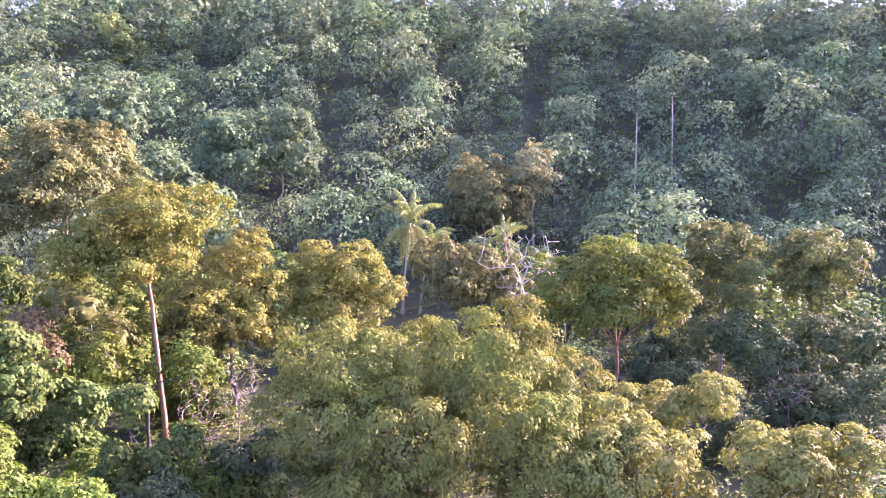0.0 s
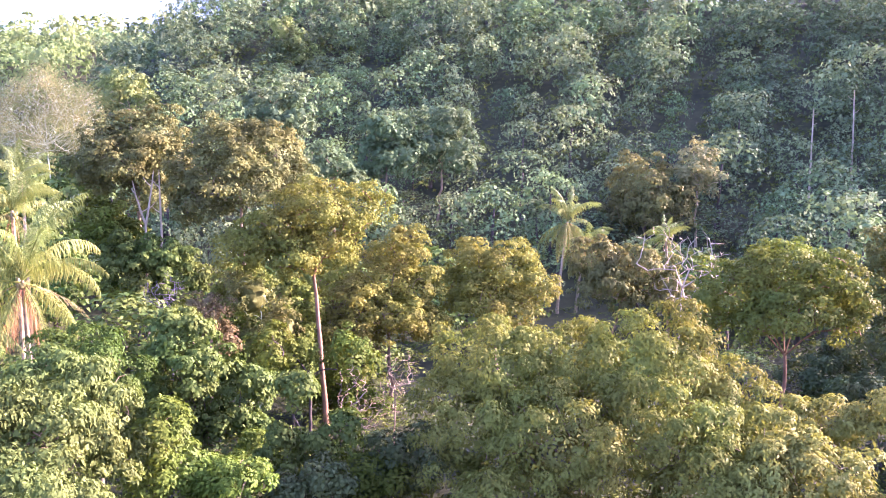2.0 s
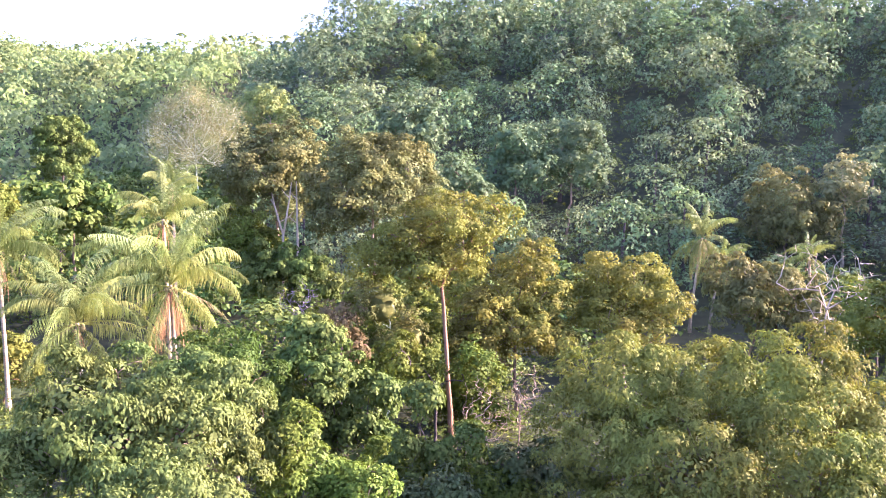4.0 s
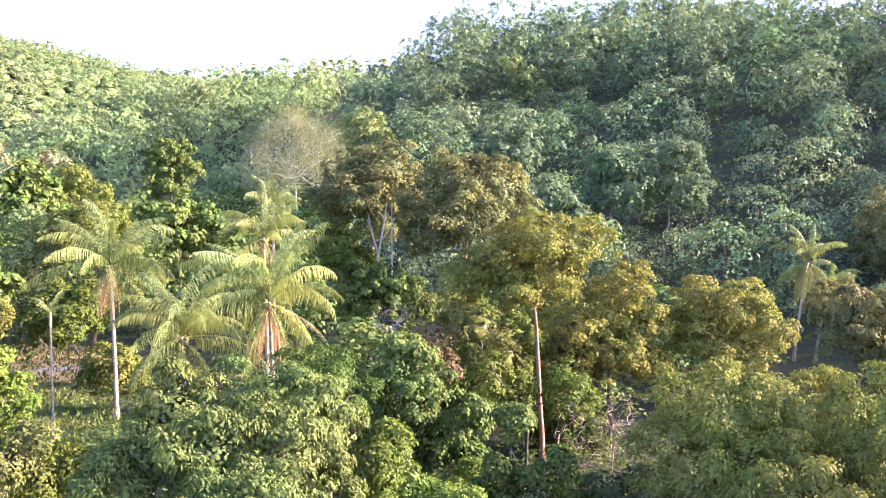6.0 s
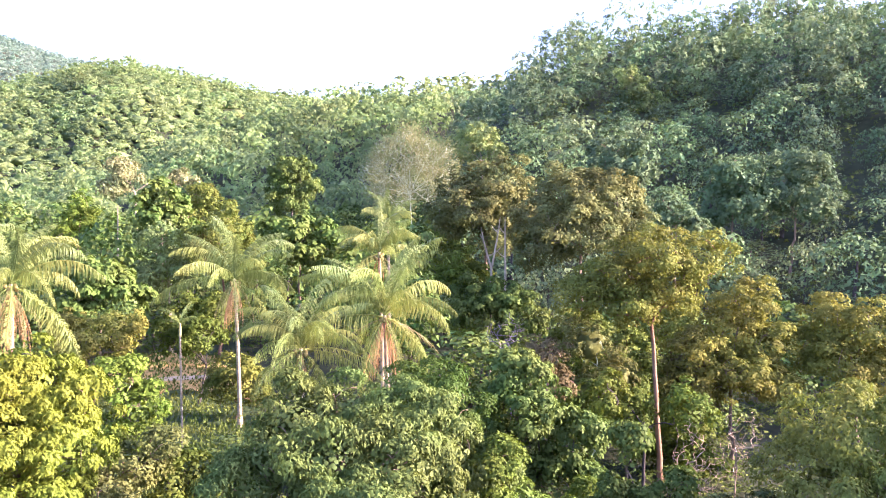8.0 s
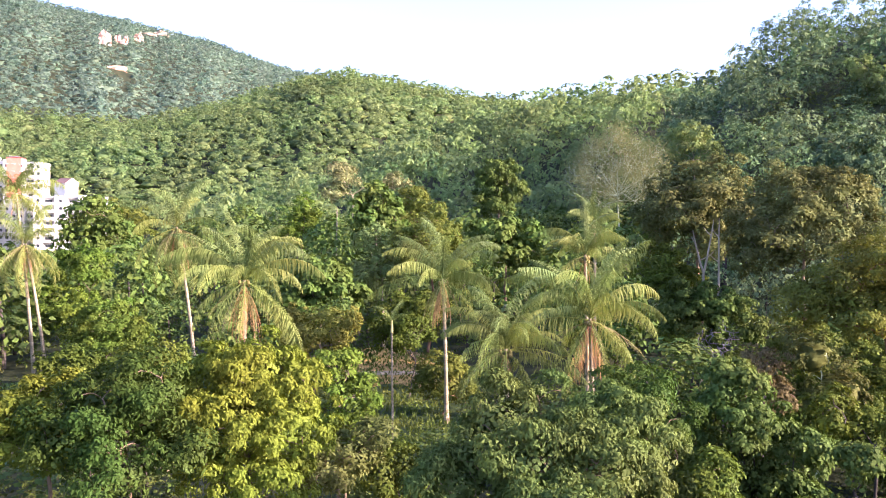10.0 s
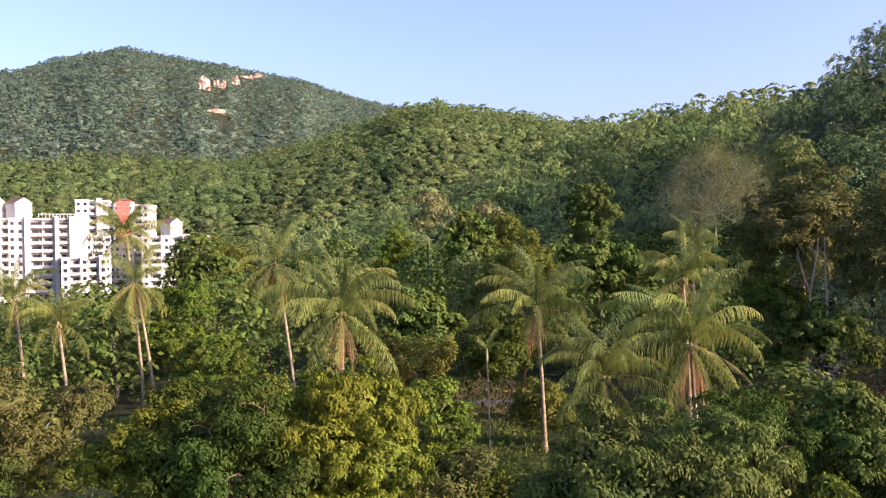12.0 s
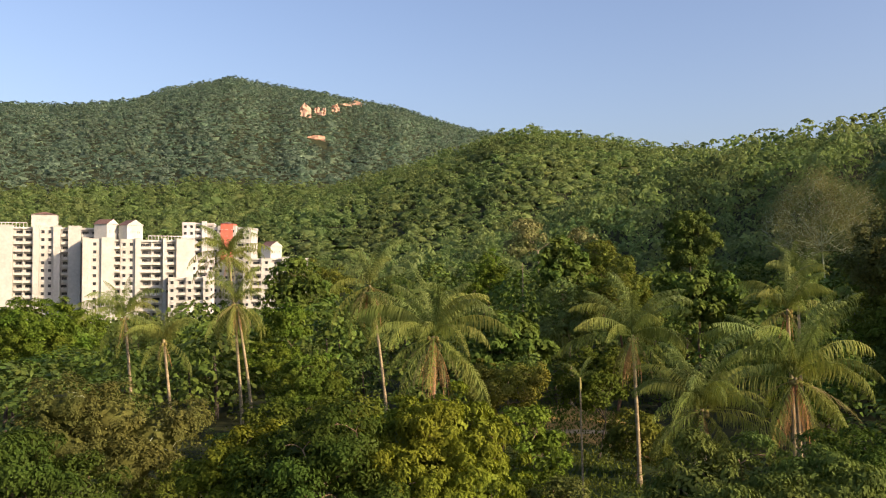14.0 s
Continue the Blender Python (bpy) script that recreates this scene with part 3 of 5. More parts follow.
def coconut_palm(label, base, top, reach, skirt, full, shown, seed, droop=False):
    """base: x, y of the foot; top: x, y, z of the crown's heart; reach: the crown's radius."""
    rng = np.random.default_rng(seed)
    bx, by = base
    bz = float(ground_z(bx, by))
    root = tagged(new("coconut_palm"), label, "palm", "coconut palms")
    root.location = (bx, by, bz)
    head = np.array(top) - [bx, by, bz]
    s = np.linspace(0, 1, 26)[:, None]
    line = np.hstack([head[:2] * (s * 0.6 + 0.4 * s ** 2), head[2] * s - 0.3 * (1 - s)])
    ringed = 0.168 * (1 - 0.35 * s[:, 0]) * (1 + 0.9 * np.exp(-s[:, 0] * 18)) * (1 + 0.05 * np.cos(np.arange(26) * np.pi))
    part("trunk", quad_mesh("palm_trunk", *tube(line, ringed, 10), BARK_PALM, True), root)
    size = reach / 3.9
    rows = [("up", 10, 0.0), ("arch", 15 if full else 12, 0.0), ("hang", (8 if skirt else 12) if full else 5, -0.1), ("old", 5 if skirt else 3, -0.15), ("dead", 16 if skirt else 3, -0.2)]
    if droop:  # few upright fronds, many that hang
        rows = [("up", 7, 0.0), ("arch", 5, 0.0), ("hang", 18, -0.1), ("old", 12, -0.15), ("dead", 12, -0.2)]
    turn = rng.uniform(0, 360)
    for kind, count, drop in rows:
        for k in range(count):
            turn += 137.5
            ob = part("frond", FRONDS[kind][k % len(FRONDS[kind])], root, {"dead": "dry brown hanging frond", "old": "yellowing drooping frond"}.get(kind, ""))
            tilt = {"up": rng.uniform(-22, 20), "arch": rng.uniform(-24, 30), "hang": rng.uniform(-62, -20) if droop else rng.uniform(-50, 8), "old": rng.uniform(-14, 34), "dead": rng.uniform(-10, 6)}[kind]
            ob.matrix_basis = pose(head[0], head[1], head[2] + drop * size, 0, 0, turn) @ pose(0, 0, 0, tilt, rng.uniform(-15, 15), 0) @ Matrix.Scale(size * rng.uniform(0.72, 1.1), 4)
    for k in range(9 if full else 5):
        a = rng.uniform(0, 2 * math.pi)
        nut = part("coconut", NUT_MESH, root, "yellow-brown coconut")
        nut.location = (head[0] + 0.34 * math.cos(a), head[1] + 0.34 * math.sin(a), head[2] - rng.uniform(0.15, 0.5))
    grown.append((math.degrees(math.atan2(-top[0], top[1])), math.hypot(bx, by), math.degrees(reach * 0.8 / math.hypot(bx, by)), shown - min(3.5, max(0.0, (math.hypot(bx, by) - 62) / 10))))
    return root


# ---- the ground: one sheet out to the horizon ----
def ground_sheet():
    r = np.concatenate([[0.01, 3.0], np.linspace(8, 140, 40), np.linspace(150, 460, 42), np.linspace(480, 2100, 44), [2600, 3400, 4500]])
    b = np.radians(np.concatenate([np.linspace(-60, 120, 181), np.linspace(125, 295, 35)]))
    rr, bb = np.meshgrid(r, b, indexing="ij")
    x, y = -rr * np.sin(bb), rr * np.cos(bb)
    z = ground_z(x, y)
    v = np.stack([x, y, z], -1).reshape(-1, 3)
    nb = len(b)
    i, j = np.meshgrid(np.arange(len(r) - 1), np.arange(nb), indexing="ij")
    k = (j + 1) % nb
    q = np.stack([i * nb + j, (i + 1) * nb + j, (i + 1) * nb + k, i * nb + k], -1).reshape(-1, 4)
    tagged(new("ground", quad_mesh("ground", v, q, SOIL, True)), "leaf-littered forest ground rising into wooded hills", "ground", kind="structure")


ground_sheet()


# ---- the apartment blocks beyond the trees ----
PAINT = rough_mat("cream_white_paint", (0.40, 0.395, 0.355), (0.52, 0.515, 0.47), 0.9, 0.7, 0.05)
PAINT_GREY = rough_mat("grey_white_paint", (0.48, 0.46, 0.44), (0.66, 0.64, 0.61), 0.9, 0.7, 0.05)
PAINT_RED = rough_mat("red_orange_paint", (0.55, 0.14, 0.09), (0.68, 0.20, 0.13), 0.9, 0.6, 0.05)
TILE_RED = rough_mat("red_brown_roof", (0.12, 0.075, 0.06), (0.21, 0.125, 0.10), 1.5, 0.7, 0.3)
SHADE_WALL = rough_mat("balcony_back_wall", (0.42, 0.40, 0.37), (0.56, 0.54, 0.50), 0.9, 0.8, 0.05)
FRAME_GREY = rough_mat("window_frame", (0.30, 0.29, 0.28), (0.42, 0.41, 0.40), 3.0, 0.5, 0.05)
GLASS, _n, _l, _out = node_mat("dark_window_glass")
_pr = _n.new("ShaderNodeBsdfPrincipled")
_pr.inputs["Base Color"].default_value, _pr.inputs["Roughness"].default_value = (0.03, 0.035, 0.04, 1), 0.15
_l.new(_pr.outputs["BSDF"], _out.inputs["Surface"])

BOX_Q = np.array([[0, 3, 2, 1], [4, 5, 6, 7], [0, 1, 5, 4], [1, 2, 6, 5], [2, 3, 7, 6], [3, 0, 4, 7]])


def box(x0, x1, y0, y1, z0, z1):
    return np.array([[x0, y0, z0], [x1, y0, z0], [x1, y1, z0], [x0, y1, z0], [x0, y0, z1], [x1, y0, z1], [x1, y1, z1], [x0, y1, z1]], float), BOX_Q


def boxes_mesh(name, material, *rows):
    return quad_mesh(name, *join([box(*r) for r in rows]), material)


def ring_mesh(name, material, w, h, t, y0, y1):
    """A window frame: one closed ring of bars."""
    v = [(x, y, z) for y in (y0, y1) for x, z in ((-w, 0), (w, 0), (w, h), (-w, h), (t - w, t), (w - t, t), (w - t, h - t), (t - w, h - t))]
    q = []
    for k in range(4):
        n = (k + 1) % 4
        q += [(k, n, 4 + n, 4 + k), (8 + n, 8 + k, 12 + k, 12 + n), (n, k, 8 + k, 8 + n), (4 + k, 4 + n, 12 + n, 12 + k)]
    return quad_mesh(name, v, q, material)


WINDOW = ring_mesh("window_frame", FRAME_GREY, 0.62, 1.3, 0.08, -0.05, 0.1)
HOOD = boxes_mesh("window_hood", PAINT_GREY, (-0.75, 0.75, -0.45, 0.098, 1.36, 1.44))
PANE = boxes_mesh("window_pane", GLASS, (-0.54, 0.54, 0.0, 0.04, 0.08, 1.22))
OPENING = boxes_mesh("balcony_door", GLASS, (-1.0, 1.0, -0.06, -0.003, 0.05, 2.1))
AIRCON = boxes_mesh("air_conditioner", PAINT_GREY, (-0.4, 0.4, -0.42, -0.004, 0, 0.55))


BALCONY = {}


def balcony_mesh(w, paint):
    """A slab with a solid parapet and a handrail, and thin walls between neighbours."""
    key = (round(w, 2), paint.name)
    if key not in BALCONY:
        a, cells = w / 2 - 0.05, max(1, round(w / 3.4))
        rows = [(-a, a, 0.0, 1.898, -0.15, 0), (-a, a, 0.0, 0.14, 0.001, 0.85), (-a, a, 0.03, 0.11, 0.95, 1.05)]
        for k in range(1, cells):
            x = w * (k / cells - 0.5)
            rows.append((x - 0.1, x + 0.1, 0.141, 1.898, 0.001, 2.848))
        BALCONY[key] = boxes_mesh("balcony", paint, *rows)
    return BALCONY[key]


def apartment_block(label, bearing, distance, turn, bays, storeys, top, depth=14.0, paint=None, storey=3.0):
    """A slab of flats; bays run from its left to its right as (width, kind): s a solid pier, p a pier with windows, w a wall with windows, b a bay of balconies."""
    paint = paint or PAINT
    x, y = spot(bearing, distance)
    base = top - storeys * storey
    root = tagged(new("apartment_building"), label, "building", "apartment blocks")
    root.matrix_basis = pose(x, y, base, 0, 0, bearing + turn)
    width = sum(w for w, _ in bays)
    low = base - float(ground_z(x, y)) + 3
    high = storeys * storey
    part("wall", boxes_mesh("block_core", SHADE_WALL, (-width / 2, width / 2, 1.9, depth, -low, high - 0.2)), root, "shaded recessed wall")
    part("roof", boxes_mesh("block_roof", paint, (-width / 2 - 0.3, width / 2 + 0.3, 0.8, depth + 0.3, high - 0.2, high + 0.5)), root)
    at = -width / 2
    rng = np.random.default_rng(int(width * 10))
    for w, kind in bays:
        mid = at + w / 2
        if kind in "spw":
            out = 0.0 if kind == "w" else -1.2
            part("facade_bay" if kind == "w" else "pier", boxes_mesh("bay", paint, (at + 0.03, at + w - 0.03, out, 1.9, -low, high + (0.45 if kind == "w" else 0.9)), (at - 0.1, at + w + 0.1, out - 0.12, 1.9, high + (0.451 if kind == "w" else 0.901), high + (0.7 if kind == "w" else 1.15))), root)
        for s in range(storeys):
            z = s * storey
            if kind == "b":
                ob = part("balcony", balcony_mesh(w, paint), root)
                ob.location = (mid, 0, z)
                cells = max(1, round(w / 3.4))
                for k in range(cells):
                    door = part("balcony_door", OPENING, ob)
                    door.location = (w * ((k + 0.5) / cells - 0.5) + rng.uniform(-0.3, 0.3), 1.898, 0)
                    door.scale = (rng.uniform(0.24, 0.38) * w / cells, 1, 0.98)
            else:
                n = 1 if w < 3.2 else int(w // 2.4)
                if kind == "s":
                    continue
                for k in range(n):
                    win = part("window", WINDOW, root)
                    win.location = (at + w * (k + 0.5) / n, -1.2 if kind == "p" else 0.0, z + 1.0)
                    win.location.y -= 0.1
                    part("pane", PANE, win)
                    part("hood", HOOD, win, "thin concrete hood")
                    if rng.random() < 0.3:
                        unit_ = part("air_conditioner", AIRCON, root)
                        unit_.location = (win.location.x + 0.2, win.location.y + 0.1, z + 0.2)
        at += w
    return root



def penthouse(root, x, w, d, h, z, y=5.0, roof=None, wall=None, gable=True, turn=0.0):
    """A stair tower on a block's roof, with windows and a gabled or low hipped roof."""
    wall, roof = wall or PAINT, roof or TILE_RED
    tower = part("stair_tower", boxes_mesh("stair_tower", wall, (-w / 2, w / 2, -d / 2, d / 2, 0, h)), root)
    tower.matrix_basis = pose(x, y + d / 2, z, 0, 0, turn)
    e, r = 0.4, w * (0.33 if gable else 0.14)
    v = [(-w / 2 - e, -d / 2 - e, h + 0.002), (w / 2 + e, -d / 2 - e, h + 0.002), (w / 2 + e, d / 2 + e, h + 0.002), (-w / 2 - e, d / 2 + e, h + 0.002), (0, -d / 2 - e if gable else -d * 0.1, h + r), (0, d / 2 + e if gable else d * 0.1, h + r)]
    me = bpy.data.meshes.new("tower_roof")
    me.from_pydata(v, [], [(0, 3, 2, 1), (0, 4, 5, 3), (1, 2, 5, 4), (0, 1, 4), (3, 5, 2)])
    me.materials.append(roof), me.materials.append(wall)
    if gable:
        me.polygons[3].material_index = me.polygons[4].material_index = 1
    part("tower_roof", me, tower, "red-brown pitched roof")
    for k in (-1, 1):
        win = part("window", WINDOW, tower)
        win.location = (k * w * 0.22, -d / 2 - 0.1, h * 0.45)
        win.scale = (0.7, 1, 0.8)


def roof_rail(root, x0, x1, z, y=1.0):
    n = int((x1 - x0) / 1.2)
    rows = [(x0 + (x1 - x0) * k / n - 0.09, x0 + (x1 - x0) * k / n + 0.09, y, y + 0.18, z, z + 1.5) for k in range(n + 1)]
    rows += [(x0, x1, y - 0.02, y + 0.2, z + 1.501, z + 1.75)]
    part("roof_railing", boxes_mesh("roof_railing", PAINT_GREY, *rows), root, "pale concrete roof railing")


block = apartment_block("white eleven-storey apartment block with stacked balconies", 84.5, 362, -6, [(5, "w"), (4, "b"), (6, "s"), (7, "b"), (2.2, "s"), (5.0, "w"), (2.5, "s"), (2.8, "b"), (4.6, "s"), (6.0, "b"), (4, "w"), (5, "b"), (5.2, "s")], 13, 32.6)
penthouse(block, -4.5, 9.0, 7, 5.2, 39.5, gable=False)
roof_rail(block, -29, -10, 39.5)
block = apartment_block("white apartment block with square windows, balconies and two roof towers", 79.6, 346, 4, [(2.0, "s"), (4.6, "w"), (4.6, "s"), (2.2, "b"), (5.2, "w"), (2.0, "s"), (8.2, "b"), (1.4, "s"), (3.6, "b"), (6.4, "s")], 11, 27.6)
penthouse(block, -11.5, 6.2, 6, 6.2, 33.5, y=8.0, turn=48)
penthouse(block, -2.5, 6.8, 6, 5.8, 33.5, y=6.0, turn=28)
roof_rail(block, 3.5, 19.5, 33.5)
apartment_block("low white apartment block with small balconies", 76.5, 336, 0, [(3.0, "w"), (3.4, "b"), (3.0, "w"), (3.4, "b"), (2.8, "p")], 7, 13.0)
block = apartment_block("weathered grey-white apartment block behind the others", 76.0, 400, -5, [(5.5, "w"), (3.2, "b"), (2.0, "s"), (3.0, "b")], 14, 37.5, paint=PAINT_GREY)
block = apartment_block("apartment block with a red-orange stair tower", 74.2, 398, -14, [(2.5, "p"), (5.2, "w"), (8.2, "p"), (3.5, "b"), (3.2, "w")], 13, 35.5)
red = part("stair_tower", boxes_mesh("red_tower", PAINT_RED, (-2.3, 3.3, -1.42, 7.0, 24.0, 40.6)), block, "red-orange painted stair tower")
penthouse(block, 0.5, 5.6, 8.0, 0.6, 40.601, y=-1.2, wall=PAINT_RED, gable=False)
block = apartment_block("white low-rise apartment block with a gabled roof tower", 71.0, 372, 3, [(3.4, "w"), (4.2, "b"), (4.5, "w"), (4.2, "b"), (3.0, "p"), (5.0, "b"), (3.2, "w")], 8, 21.0)
penthouse(block, -1.5, 6.6, 6, 5.4, 24.5, y=4.0, turn=40)
apartment_block("white apartment wing at the edge of the trees", 76.0, 372, 6, [(4.0, "b"), (3.0, "w"), (4.0, "b"), (3.0, "w")], 9, 21.5, paint=PAINT_GREY)


# ---- the trees, one by one ----
tree("mango_tree", "broad olive-green mango tree with dry twigs among its leaves", "tree", "mango_dull", (-1.1, 38.0), [(-4.5, 37.7, 7.3, 2.67, 2.16), (-0.8, 39.5, 7, 3.17, 2.11), (2.6, 37.9, 7.7, 2.8, 2.29), (-5.5, 36.1, 4.8, 2.69, 2.44), (-1.5, 35, 4.7, 3.51, 2.58), (2.6, 35.9, 5.1, 2.89, 2.65), (5, 38.2, 5.5, 2.45, 2.58), (4.2, 34.7, 3.8, 2.58, 2.11), (-3.4, 34.8, 2.5, 3.28, 1.87)], shown=-2.0, seed=1)
tree("mango_tree", "sunlit yellow-green mango tree beside a broad dull one", "tree", "mango_bright", (8.2, 34.0), [(8.5, 33.9, 4.2, 2.22, 1.64), (7.2, 35.3, 5.1, 1.45, 1.45), (6.4, 33.4, 3.8, 1.59, 1.59), (10, 33.6, 3.3, 1.41, 1.17)], shown=-0.1, seed=2)
tree("shade_tree", "tall round-crowned tree with a pale forked trunk", "tree", "broad_green", (10.1, 49.0), [(7.5, 49.4, 9.4, 2.34, 2.01), (10, 49.5, 10.6, 2.7, 1.69), (12.3, 48.5, 10, 2.28, 2.07), (10.4, 47.4, 8.7, 2.27, 1.36), (13.2, 48.2, 8.2, 1.2, 1.2), (6.6, 49.6, 8.2, 1.34, 1.14), (8.6, 47.7, 8.1, 1.46, 0.97)], fork=(10.2, 48.9, 6.2), shown=1.2, seed=3)
tree("fig_tree", "low spreading tree with yellow-green leaves at its branch tips", "tree", "mango_bright", (9.5, 40.9), [(9.1, 41, 4.8, 1.41, 0.79), (10.8, 40.6, 4.8, 1.55, 0.84), (12.8, 40, 5.6, 1.07, 0.84), (11.7, 40.3, 4.5, 1.12, 0.7)], shown=-0.4, seed=4)
tree("mango_tree", "pale-leaved mango tree with clumps standing apart", "tree", "mango_bright", (14.1, 32.0), [(12.3, 32.8, 4.9, 1.05, 0.98), (13.3, 31.3, 5, 1.71, 1.37), (14.6, 31.8, 5.7, 0.94, 0.89), (15.7, 31.3, 5.3, 1.05, 1.17), (13.8, 31.1, 3.8, 2.5, 1.25)], shown=0.9, seed=5)
tree("shade_tree", "olive tree with a flat crown and thin limbs", "tree", "olive", (20.1, 60.7), [(19.7, 60.9, 11.2, 2.23, 1.63), (18.8, 61.2, 9.3, 1.54, 1.28), (21.9, 60.7, 9.7, 2.16, 1.73), (21, 60.4, 7.7, 2.36, 1.28)], shown=0.2, seed=6)
tree("shade_tree", "olive tree with a pale trunk and open crown", "tree", "olive", (27.2, 60.1), [(27, 60.2, 10.6, 2.56, 1.59), (25.6, 60.8, 8.9, 1.77, 1.32), (28.3, 59.6, 9.5, 2.03, 1.94), (27.2, 60.1, 7.8, 1.99, 1.24)], shown=0.3, seed=7)
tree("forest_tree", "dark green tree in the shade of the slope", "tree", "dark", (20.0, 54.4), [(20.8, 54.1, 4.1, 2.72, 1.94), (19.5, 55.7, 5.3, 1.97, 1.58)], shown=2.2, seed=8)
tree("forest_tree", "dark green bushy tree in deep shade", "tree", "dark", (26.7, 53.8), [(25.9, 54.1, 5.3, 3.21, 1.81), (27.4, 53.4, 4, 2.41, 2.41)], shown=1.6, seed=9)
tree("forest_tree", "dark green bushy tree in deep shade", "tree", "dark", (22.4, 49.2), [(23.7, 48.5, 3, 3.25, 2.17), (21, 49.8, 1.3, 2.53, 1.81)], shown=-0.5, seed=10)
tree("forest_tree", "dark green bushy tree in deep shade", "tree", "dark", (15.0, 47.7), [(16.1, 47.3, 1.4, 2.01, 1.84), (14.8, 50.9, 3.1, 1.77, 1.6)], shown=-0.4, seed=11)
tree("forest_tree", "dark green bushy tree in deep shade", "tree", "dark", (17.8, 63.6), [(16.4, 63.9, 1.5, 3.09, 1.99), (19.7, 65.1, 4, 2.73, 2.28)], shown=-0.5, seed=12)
tree("bare_shrub", "leafless reddish shrub among dark green bushes", "shrub", "bare_red", (20.1, 48.0), [(20, 48, 3.8, 1.39, 1.57)], shown=1.5, seed=13)
tree("brown_tree", "brown-leaved tree with dry drooping foliage", "tree", "brown", (0.9, 78.0), [(0.1, 78, 8.2, 2.87, 1.98), (3.2, 77.9, 7.4, 2.87, 2.19), (0.8, 77, 5.9, 3.09, 1.8), (6.1, 77.8, 5.3, 2.35, 2.09)], shown=-1.7, seed=14)
tree("dead_tree", "bleached leafless tree with forking bare limbs", "tree", "bare_pale", (6.2, 69.7), [(4.7, 69.8, 10.2, 2.25, 2.62), (7.8, 69.6, 9.7, 2.15, 2.44), (6.6, 69.7, 7.4, 2.34, 1.87), (9.5, 69.4, 8.9, 1.22, 1.69)], shown=1.7, seed=15)
tree("dry_tree", "rusty-brown tree with thinning leaves", "tree", "brown", (5.7, 111.9), [(4.9, 111.9, 14.9, 4.12, 3.37), (7.2, 111.8, 11.9, 4.5, 3.37), (3.1, 112, 11.5, 3, 3)], shown=3.7, seed=16)
tree("dry_tree", "pale buff tree with drying leaves", "tree", "buff", (12.2, 113.3), [(12.1, 113.4, 17.9, 2.29, 2.9), (10.7, 113.5, 16, 1.91, 2.29), (13.6, 113.2, 15.7, 1.53, 1.91)], shown=9.6, seed=17)
tree("shade_tree", "green tree with a rounded lit crown", "tree", "olive_bright", (-7.4, 59.5), [(-9.1, 59.3, 9.8, 1.81, 1.61), (-6.8, 59.6, 9.4, 2.21, 1.69), (-4.8, 59.8, 8, 1.81, 1.69), (-7.7, 58.5, 7.1, 2.37, 1.66), (-9.3, 59.3, 7.8, 1.81, 1.61), (-5.7, 58.7, 6.3, 1.97, 1.58)], shown=0.4, seed=18)
tree("tall_tree", "tall tree with a leaning red-brown trunk and spreading crown", "tree", "broad_olive", (-16.1, 48.4), [(-16.6, 48.2, 13.7, 2.73, 1.71), (-18.9, 47.4, 12.5, 2.73, 1.43), (-14.5, 49.4, 13.7, 1.9, 1.65), (-20.5, 46.7, 11.4, 1.88, 1.19), (-17.7, 46.7, 11.1, 2.34, 1.17), (-16.2, 48.4, 11.9, 2.05, 1.23)], fork=(-16.9, 48.1, 10.0), shown=-0.0, seed=19)
tree("shade_tree", "lit olive tree with layered leaf clumps", "tree", "olive_bright", (-13.7, 55.3), [(-13.2, 55.5, 10.8, 1.72, 1.53), (-14.4, 55.1, 9.1, 2.29, 1.72), (-12, 55.7, 8.3, 1.83, 1.53), (-15.8, 53.7, 7.1, 2.25, 1.69), (-13.4, 54.4, 6.5, 2.62, 1.5), (-16.2, 52.6, 5.1, 2.21, 1.47), (-11.8, 55.8, 5.6, 1.53, 1.33)], shown=0.8, seed=20)
tree("shade_tree", "large olive-brown tree with a broad umbrella crown", "tree", "olive_brown", (-31.9, 71.2), [(-32.5, 70.9, 18.1, 3.65, 2.35), (-29.7, 72.1, 17.4, 3.39, 2.87), (-33.9, 70.2, 15.7, 3.39, 2.61), (-27.7, 72.9, 15.2, 2.35, 2.09), (-30.4, 69.6, 14.6, 4.07, 2.54), (-34.3, 68.9, 13, 3.09, 2.06)], shown=4.2, seed=21)
tree("forest_tree", "mid-green tree behind a tall leaning trunk", "tree", "broad_green", (-23.8, 61.6), [(-24.9, 61.1, 5.9, 2.65, 2.43), (-27, 60.2, 6.8, 2.21, 1.99), (-23.1, 62.9, 5.6, 2.24, 1.79), (-21.1, 64.6, 7.1, 2.28, 2.28)], shown=3.5, seed=22)
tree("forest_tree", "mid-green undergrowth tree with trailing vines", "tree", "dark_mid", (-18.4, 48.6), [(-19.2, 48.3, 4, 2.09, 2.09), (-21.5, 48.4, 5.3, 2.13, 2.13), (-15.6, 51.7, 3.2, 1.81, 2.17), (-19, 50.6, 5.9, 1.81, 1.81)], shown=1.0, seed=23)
tree("bare_shrub", "leafless purple-grey shrub among green trees", "shrub", "bare_purple", (-24.6, 45.8), [(-25.2, 45.5, 9.1, 1.57, 1.22)], shown=4.6, seed=24)
tree("bare_shrub", "dry shrub with rust-red leaves", "shrub", "rust", (-22.2, 44.8), [(-22.2, 44.8, 8, 1.34, 1.17), (-21.3, 45.2, 6.3, 1, 0.84)], shown=5.0, seed=25)
